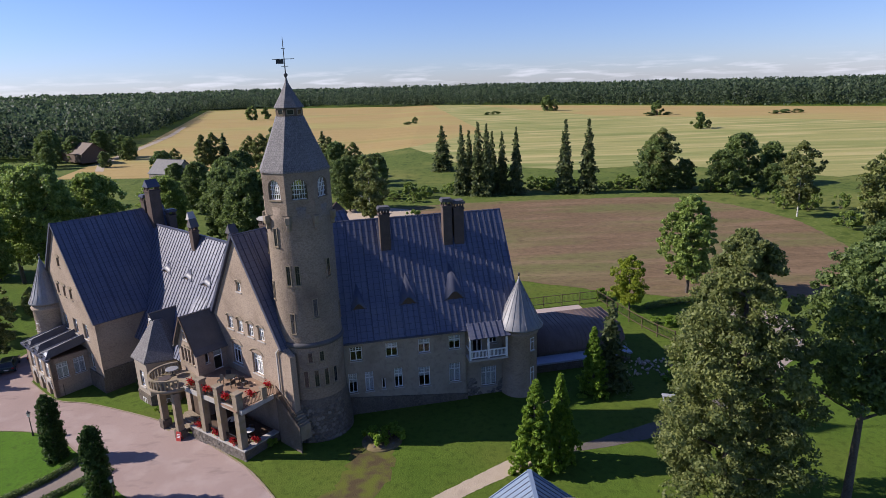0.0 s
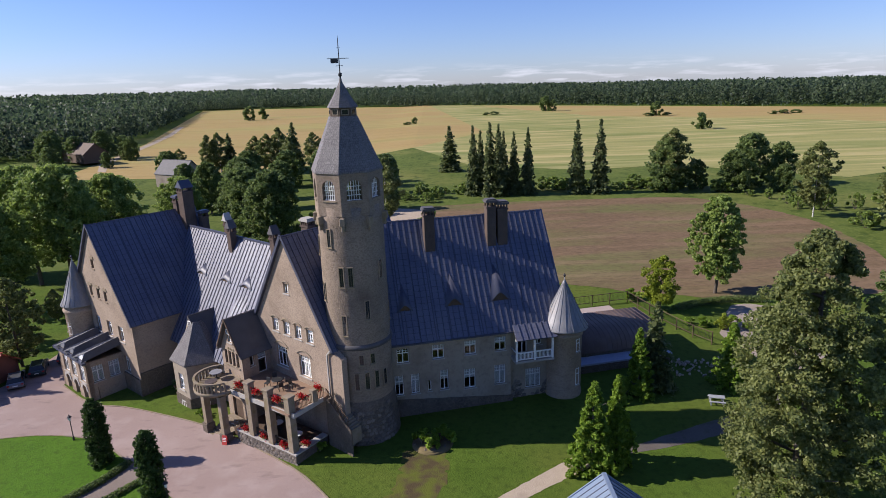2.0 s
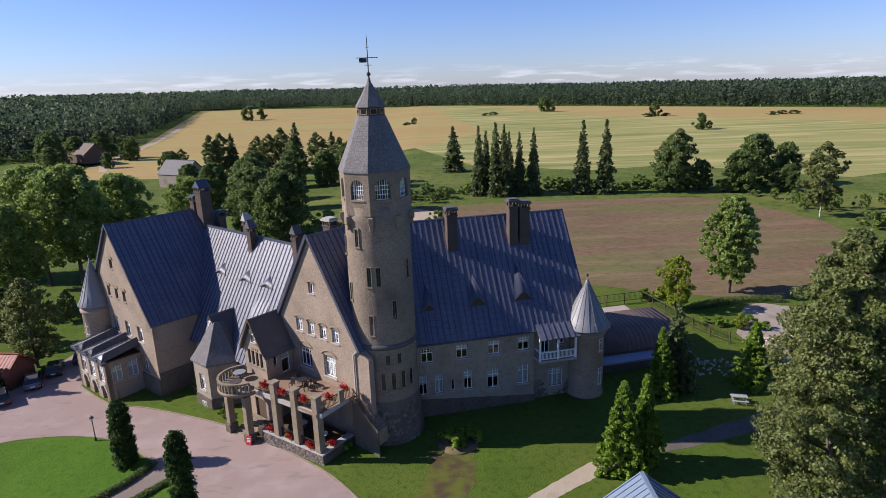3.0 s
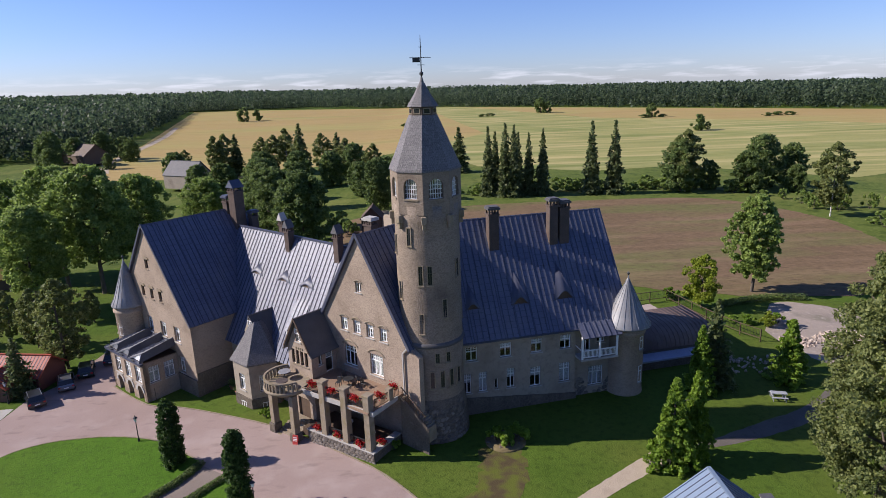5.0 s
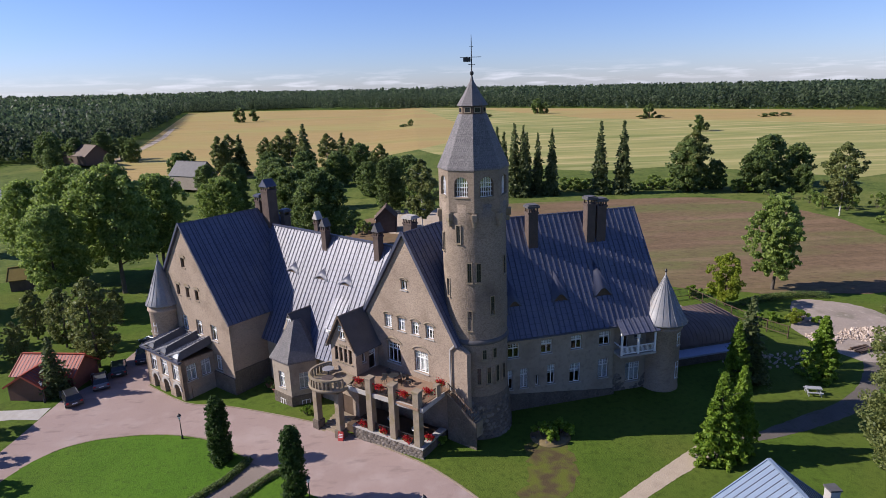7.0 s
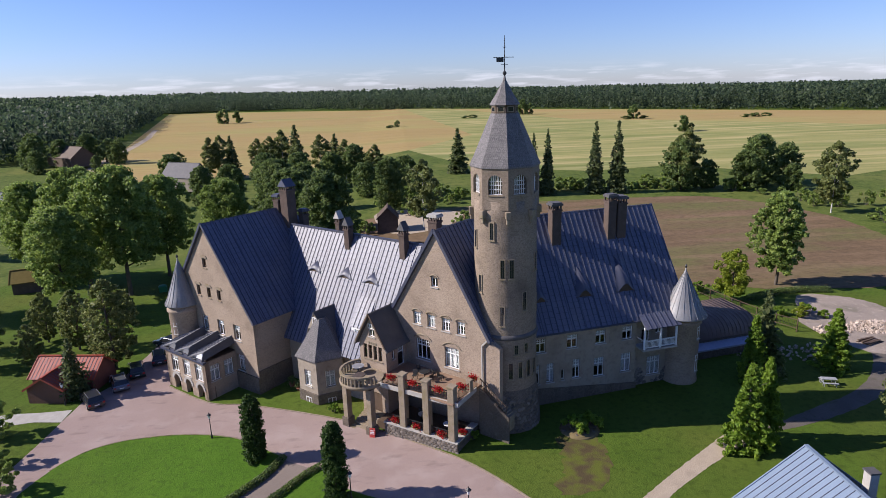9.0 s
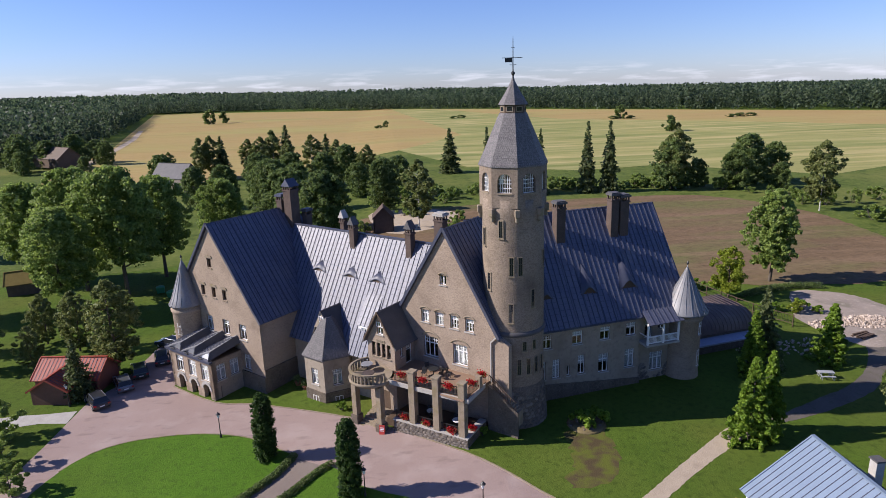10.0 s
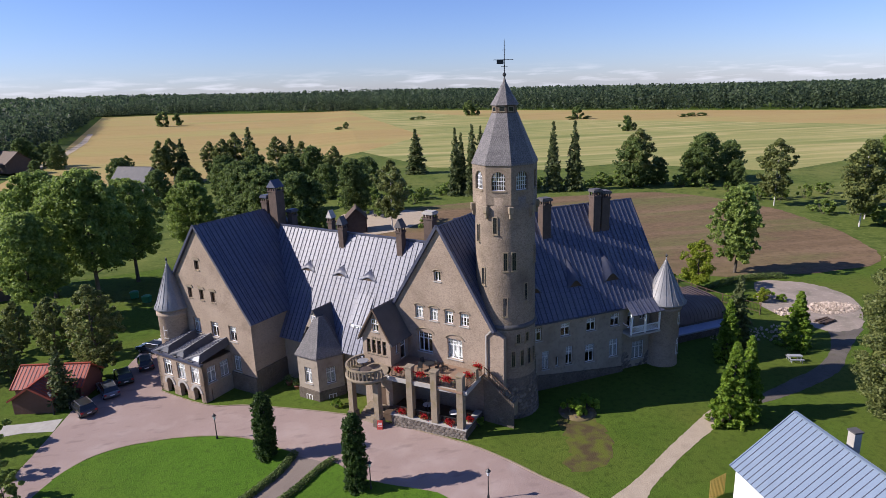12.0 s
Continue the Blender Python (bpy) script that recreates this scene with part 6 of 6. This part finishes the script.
grp = first(tree("alder_tree", 31, 16.0, 6.0, 0.5, 9500, 0.42, LEAFDARK, "bushy dark tree in the hedgerow by the brown field", clumps=300, puff=0.8), 63, 178)
for x, y, s, a in ((80, 173, 0.75, 1), (88, 180, 1.0, 2), (99, 183, 0.8, 3), (72, 180, 0.55, 4), (93, 170, 0.5, 5)):
    put(grp, x, y, s, a)
pop = first(conifer("spruce", 37, 21.0, 3.4, 0.8, 34, 12, 0.6, NEEDLE, "tall slim spruce in a row behind the field"), 11.2, 180)
for x, y, s, a in ((6.4, 182, 0.96, 1), (8.8, 185, 0.88, 2), (13.6, 179, 0.98, 3), (15.6, 184, 0.86, 4), (18.3, 181, 0.86, 0.5), (22.3, 180, 0.92, 2.6), (36.5, 179, 1.1, 5), (43, 178, 1.15, 1.1)):
    put(pop, x, y, s * 0.88, a, min(s, 1.0))

# hedgerow shrubs, park bushes
bs = first(bush("bush", 51, 3.2, 2.4, 1400, 0.32, LEAF, "bushy green shrub in the hedgerow"), -8, 172)
hr2 = np.random.default_rng(9)
for i in range(46):
    t = i / 45
    x = -30 + 118 * t + hr2.uniform(-2, 2)
    y = 176 + 8 * math.sin(t * 3.0) + hr2.uniform(-4, 8) - (26 * (t - 0.86) / 0.14 if t > 0.86 else 0)
    put(bs, x, y, hr2.uniform(0.6, 1.5), hr2.uniform(0, 6), hr2.uniform(0.5, 1.4))
for i in range(46):
    put(bs, 82 + 50 * hr2.random(), 82 + 72 * hr2.random(), hr2.uniform(0.6, 1.5), i, hr2.uniform(0.5, 1.5))
for x, y, s in ((86, 126, 1.2), (89, 112, 1.0), (84, 100, 1.1), (92, 96, 1.5), (96, 112, 1.6), (80, 94, 0.9), (100, 92, 1.4), (105, 122, 1.7), (88, 144, 1.0), (92, 84, 1.5), (78, 80, 1.2), (110, 104, 1.8), (-20, 158, 1.2), (-9, 138, 1.0), (-34, 150, 1.4), (-31, 141, 1.1), (-7, 148, 0.9)):
    put(bs, x, y, s, x)
orb = first(bush("round_bush", 52, 2.4, 1.25, 3200, 0.11, LEAFYELLOW, "round yellow-green garden bush in the bed", clumps=40), 32.2, 75.3)
low = first(bush("shrub", 53, 1.1, 0.95, 1500, 0.12, THUJA, "low bright green shrub on the lawn"), -7.1, 51.3, 0.0, 1.5)
for x, y, s in ((-5.5, 51.6, 1.5), (-6.2, 50.9, 0.8), (-16.9, 51.0, 0.8), (34.0, 76.5, 1.3), (30.2, 76.8, 1.2), (35.5, 75.0, 1.0), (28.6, 77.5, 0.9), (-30.9, 59.3, 0.85), (24.0, 88.0, 1.6), (9.5, 41.2, 0.8), (14.0, 33.0, 1.2)):
    put(low, x, y, s, x)
small = first(tree("apple_tree", 54, 4.8, 2.3, 0.6, 6000, 0.15, LEAF, "small bushy broadleaf tree at the drive edge", clumps=50), -59.6, 50.0, 0.0, 0.75)
put(small, -63.0, 55.0, 0.75, 2.0)
put(small, -66.5, 60.5, 0.9, 3.0)
lone = first(tree("willow_tree", 55, 12.5, 3.6, 1.0, 13000, 0.2, LEAFGREY, "grey-green bushy tree beside the parked cars", "egg", clumps=260, puff=0.75), -60.4, 75.6)
put(lone, -68.5, 83.0, 0.72, 2.0)
put(lone, -78.0, 78.0, 0.72, 4.0)
put(lone, -74.5, 86.5, 0.62, 1.2)
put(lone, -71.8, 77.6, 0.5, 5.2)
put(lone, -83.5, 84.0, 0.66, 0.4)
put(lone, -65.6, 92.5, 0.42, 3.1)
put(fr, -62.0, 68.6, 0.85, 0.5, 0.75)


def hedge(pts, w, h, label):
    e = empty("hedge", Matrix(), label, "hedge")
    rg = np.random.default_rng(int(abs(pts[0][0]) * 10))
    pts = smooth(pts, 5, False)
    c = []
    for a, b in zip(pts, pts[1:]):
        n = int(math.hypot(b[0] - a[0], b[1] - a[1]) * 380)
        t = rg.uniform(0, 1, n)[:, None]
        p = np.array(a) * (1 - t) + np.array(b) * t
        off = rg.normal(0, 1, (n, 3))
        off /= np.linalg.norm(off, axis=1)[:, None]
        z = np.abs(off[:, 2]) * h * rg.uniform(0.7, 1.08, n)
        c.append(np.stack([p[:, 0] + off[:, 0] * w, p[:, 1] + off[:, 1] * w, z + gz(a[0]) + 0.08], 1))
    c = np.concatenate(c)
    quads("foliage", leaf_quads(rg, c, np.tile([0, 0, 1.0], (len(c), 1)), 0.09), LEAFDARK, e)
    bm = bmesh.new()
    for a, b in zip(pts, pts[1:]):
        bar(bm, (*a, gz(a[0]) + 0.1), (*b, gz(b[0]) + 0.1), 0.12, 0.12)
    part("stem", bm, BARK, e)


hedge([(-34.9, 51.3), (-36.1, 48.8), (-37.4, 47.1), (-39.4, 45.0), (-43, 42.0)], 0.42, 0.5, "low clipped dark hedge along the path")
hedge([(-31.2, 49.2), (-32.8, 47.7), (-34.4, 45.6), (-36.4, 43.6), (-39.5, 39.5)], 0.42, 0.5, "low clipped dark hedge along the path")
hedge([(29, 83), (33, 84.5), (38, 85.5), (43, 84.8)], 0.7, 0.9, "rough low hedge at the field edge")
# kerbs
for loop in (smooth(DR[6:17], 3, False), smooth([(-57.2, 53.2), (-55.4, 56.0), (-53.1, 57.4), (-50.6, 58.0), (-47.3, 58.0), (-43.3, 57.2), (-39.7, 55.6), (-36.7, 53.1), (-34.7, 51.4)], 3, False)):
    bm = bmesh.new()
    for a, b in zip(loop, loop[1:]):
        bar(bm, (*a, gz(a[0]) + 0.03), (*b, gz(b[0]) + 0.03), 0.14, 0.12)
    tagged(obj("kerb", bm, TRIM), "thin stone kerb along the drive", "", "", "structure")
# more park and field trees
for x, y, s, a in ((-50, 178, 0.9, 1), (-120, 140, 1.0, 2)):
    put(dark if a % 2 else park, x, y, s * 0.85, a)
for x, y, s in ((-98, 256, 0.82), (-94, 258, 0.85), (-91, 262, 0.8), (-112, 262, 0.55), (-70, 262, 0.9), (-65, 266, 0.95), (-74, 258, 0.8), (-80, 262, 0.75), (-52, 242, 0.85), (-47, 250, 0.8), (-30, 215, 0.7), (-60, 236, 0.8), (-42, 236, 0.75), (1, 235, 0.8)):
    put(pop if int(x) % 2 else bir, x, y, s * (1.7 if int(x) % 2 else 1.15), x, s * (1.0 if int(x) % 2 else 1.2))
for x, y, s in ((-38, 228, 0.9), (-46, 222, 0.8), (-25, 205, 0.7), (-20, 190, 0.8), (-108, 240, 0.8), (-57, 220, 0.85), (-33, 195, 0.7)):
    put(grp, x, y, s, x)
for x, y, s in ((100, 122, 0.78), (109, 110, 0.8), (113, 136, 0.75), (98, 98, 0.7)):
    put(park, x, y, s, x)
for x, y, s in ((-192, 326, 0.9), (-166, 332, 0.8), (-198, 312, 1.0), (-163, 300, 0.5), (-186, 342, 1.0), (-206, 330, 1.1), (-176, 346, 0.8), (-190, 300, 0.7)):
    put(grp, x, y, s, x)
far = first(tree("field_tree", 57, 10.0, 4.6, 0.3, 1500, 0.9, LEAFDARK, "lone dark tree standing in the grain field", clumps=40, limbs=4), 161, 385)
for x, y, s in ((-215, 728, 1.6), (-204, 745, 1.3), (-222, 740, 1.0), (-26, 532, 0.8), (-20, 536, 0.55), (117, 674, 1.6), (124, 670, 1.2), (50, 637, 0.9), (58, 640, 1.1), (178, 528, 1.0), (186, 532, 1.2), (194, 530, 0.9), (270, 501, 0.9), (280, 503, 1.1), (290, 505, 1.0), (168, 388, 0.5)):
    put(far, x, y, s, x, s * (0.3 if 0.75 < s < 1.15 else 1.0))

# ---- green waste containers by the castle ----
BIN = plain("green_container_plastic", (0.02, 0.16, 0.07), 0.5)


def container(m, label):
    e = empty("waste_container", m, label, "container", "waste containers")
    bm = bmesh.new()
    vs = [bm.verts.new((x * k, y * k, z)) for z, k in ((0.15, 0.85), (1.15, 1.0)) for x, y in ((-0.7, -0.5), (0.7, -0.5), (0.7, 0.5), (-0.7, 0.5))]
    for q in ((3, 2, 1, 0), (4, 5, 6, 7), (0, 1, 5, 4), (1, 2, 6, 5), (2, 3, 7, 6), (3, 0, 4, 7)):
        bm.faces.new([vs[i] for i in q])
    part("body", bm, BIN, e)
    part("lid", lathe(bmesh.new(), [(0.78, 1.15), (0.8, 1.2), (0.5, 1.38), (0.1, 1.42)], 8, 0.39), BIN, e, "domed green lid")
    for x in (-0.55, 0.55):
        for y in (-0.38, 0.38):
            part("wheel", tx(lathe(bmesh.new(), [(0.06, -0.03), (0.08, 0.0), (0.06, 0.03)], 10), pose(x, y, 0.09, 0, 90, 0)), RUBBER, e)
    return e


CT = container(pose(-65.6, 107.5, gz(-62), 0, 0, 15), "green plastic waste container on the park lawn")
copy_thing(CT, pose(-62.8, 104.6, gz(-59), 0, 0, -10))

# ---- far woods ----
def woods(name, seed, spots, label):
    rng = np.random.default_rng(seed)
    allq = []
    for x, y, z, h, r, n in spots:
        u = rng.uniform(0, 1, n)
        a = rng.uniform(0, 2 * np.pi, n)
        conic = rng.random() < 0.5
        prof = (1 - u) ** 0.7 if conic else np.sqrt(np.clip(1 - (2 * u - 0.8) ** 2 / 1.5, 0.05, 1))
        rad = r * prof * rng.uniform(0.5, 1.05, n)
        c = np.stack([x + rad * np.cos(a), y + rad * np.sin(a), z + h * (0.06 + 0.94 * u)], 1)
        d = np.stack([np.cos(a), np.sin(a), np.full(n, 0.5)], 1)
        allq.append(leaf_quads(rng, c, d, r * 0.31))
    ob = quads(name, np.concatenate(allq), FOREST_HAZED)
    return tagged(ob, label, "forest", "", "stuff")


rng = np.random.default_rng(5)
EDGE = [(-640, 285), (-330, 295), (-212, 350), (-228, 470), (-274, 640), (-420, 1120), (-330, 1150), (-200, 1140), (-60, 1000), (130, 860), (290, 675), (440, 520), (700, 430), (1200, 400)]


def hill(x, y):
    """Rise of the wooded land far off."""
    d = math.hypot(x, y)
    far = max(0.0, (d - 900) / 3000)
    return fall(x, y) + far * (14 + 15 * noise.noise((x / 700, y / 700, 0.0)))


spots = []
for (x0, y0), (x1, y1) in zip(EDGE, EDGE[1:]):
    L = math.hypot(x1 - x0, y1 - y0)
    nx, ny = -(y1 - y0) / L, (x1 - x0) / L
    for k in range(int(L / 4.0)):
        for row in range(7):
            t = rng.uniform(0, 1)
            off = row * 9 + rng.uniform(0, 9)
            spots.append((x0 + (x1 - x0) * t + nx * off, y0 + (y1 - y0) * t + ny * off, 0.0, rng.uniform(15, 25) * (0.7 if row == 0 else 1.0), rng.uniform(2.8, 4.8), 24 if row > 1 else 38))
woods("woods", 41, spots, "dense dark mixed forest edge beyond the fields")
spots = []
for i in range(15000):
    a = rng.uniform(radians(42), radians(150))
    d = 360 * (1900 / 360) ** rng.uniform(0, 1)
    x, y = d * math.cos(a), d * math.sin(a)
    k = next((j for j in range(len(EDGE) - 1) if EDGE[j][0] <= x <= EDGE[j + 1][0] or EDGE[j + 1][0] <= x <= EDGE[j][0]), None)
    ye = max((EDGE[j][1] + (EDGE[j + 1][1] - EDGE[j][1]) * (x - EDGE[j][0]) / (EDGE[j + 1][0] - EDGE[j][0]) for j in range(len(EDGE) - 1) if min(EDGE[j][0], EDGE[j + 1][0]) <= x <= max(EDGE[j][0], EDGE[j + 1][0])), default=300)
    if y < ye + (50 if x > -420 else -60):
        if not (x < -250 and y > 300 and x < -275 - max(0, y - 640) * 0.33):
            continue
    s = 1 + d / 1500
    spots.append((x, y, hill(x, y), rng.uniform(15, 24), rng.uniform(3.4, 5.2) * s, 20))
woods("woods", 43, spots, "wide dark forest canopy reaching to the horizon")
spots = []
for i in range(4200):
    a = rng.uniform(radians(40), radians(150))
    d = rng.uniform(1700, 4300)
    x, y = d * math.cos(a), d * math.sin(a)
    spots.append((x, y, hill(x, y) - 4, rng.uniform(14, 22), rng.uniform(14, 26), 12))
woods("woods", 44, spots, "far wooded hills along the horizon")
hb = bmesh.new()
hg = {}
for i in range(31):
    for j in range(12):
        a = radians(35 + 120 * i / 30)
        d = 1250 + 290 * j
        x, y = d * math.cos(a), d * math.sin(a)
        hg[i, j] = hb.verts.new((x, y, hill(x, y) + (1.0 if j else -2.0)))
for i in range(30):
    for j in range(11):
        hb.faces.new((hg[i, j], hg[i + 1, j], hg[i + 1, j + 1], hg[i, j + 1]))
bmesh.ops.recalc_face_normals(hb, faces=hb.faces)
tagged(obj("forest_floor", hb, mat("forest_floor", (0.02, 0.035, 0.012), (0.04, 0.06, 0.02), 0.95, 0.01, 0.2, 0.3)), "dark wooded land rising to low hills", "", "", "structure")
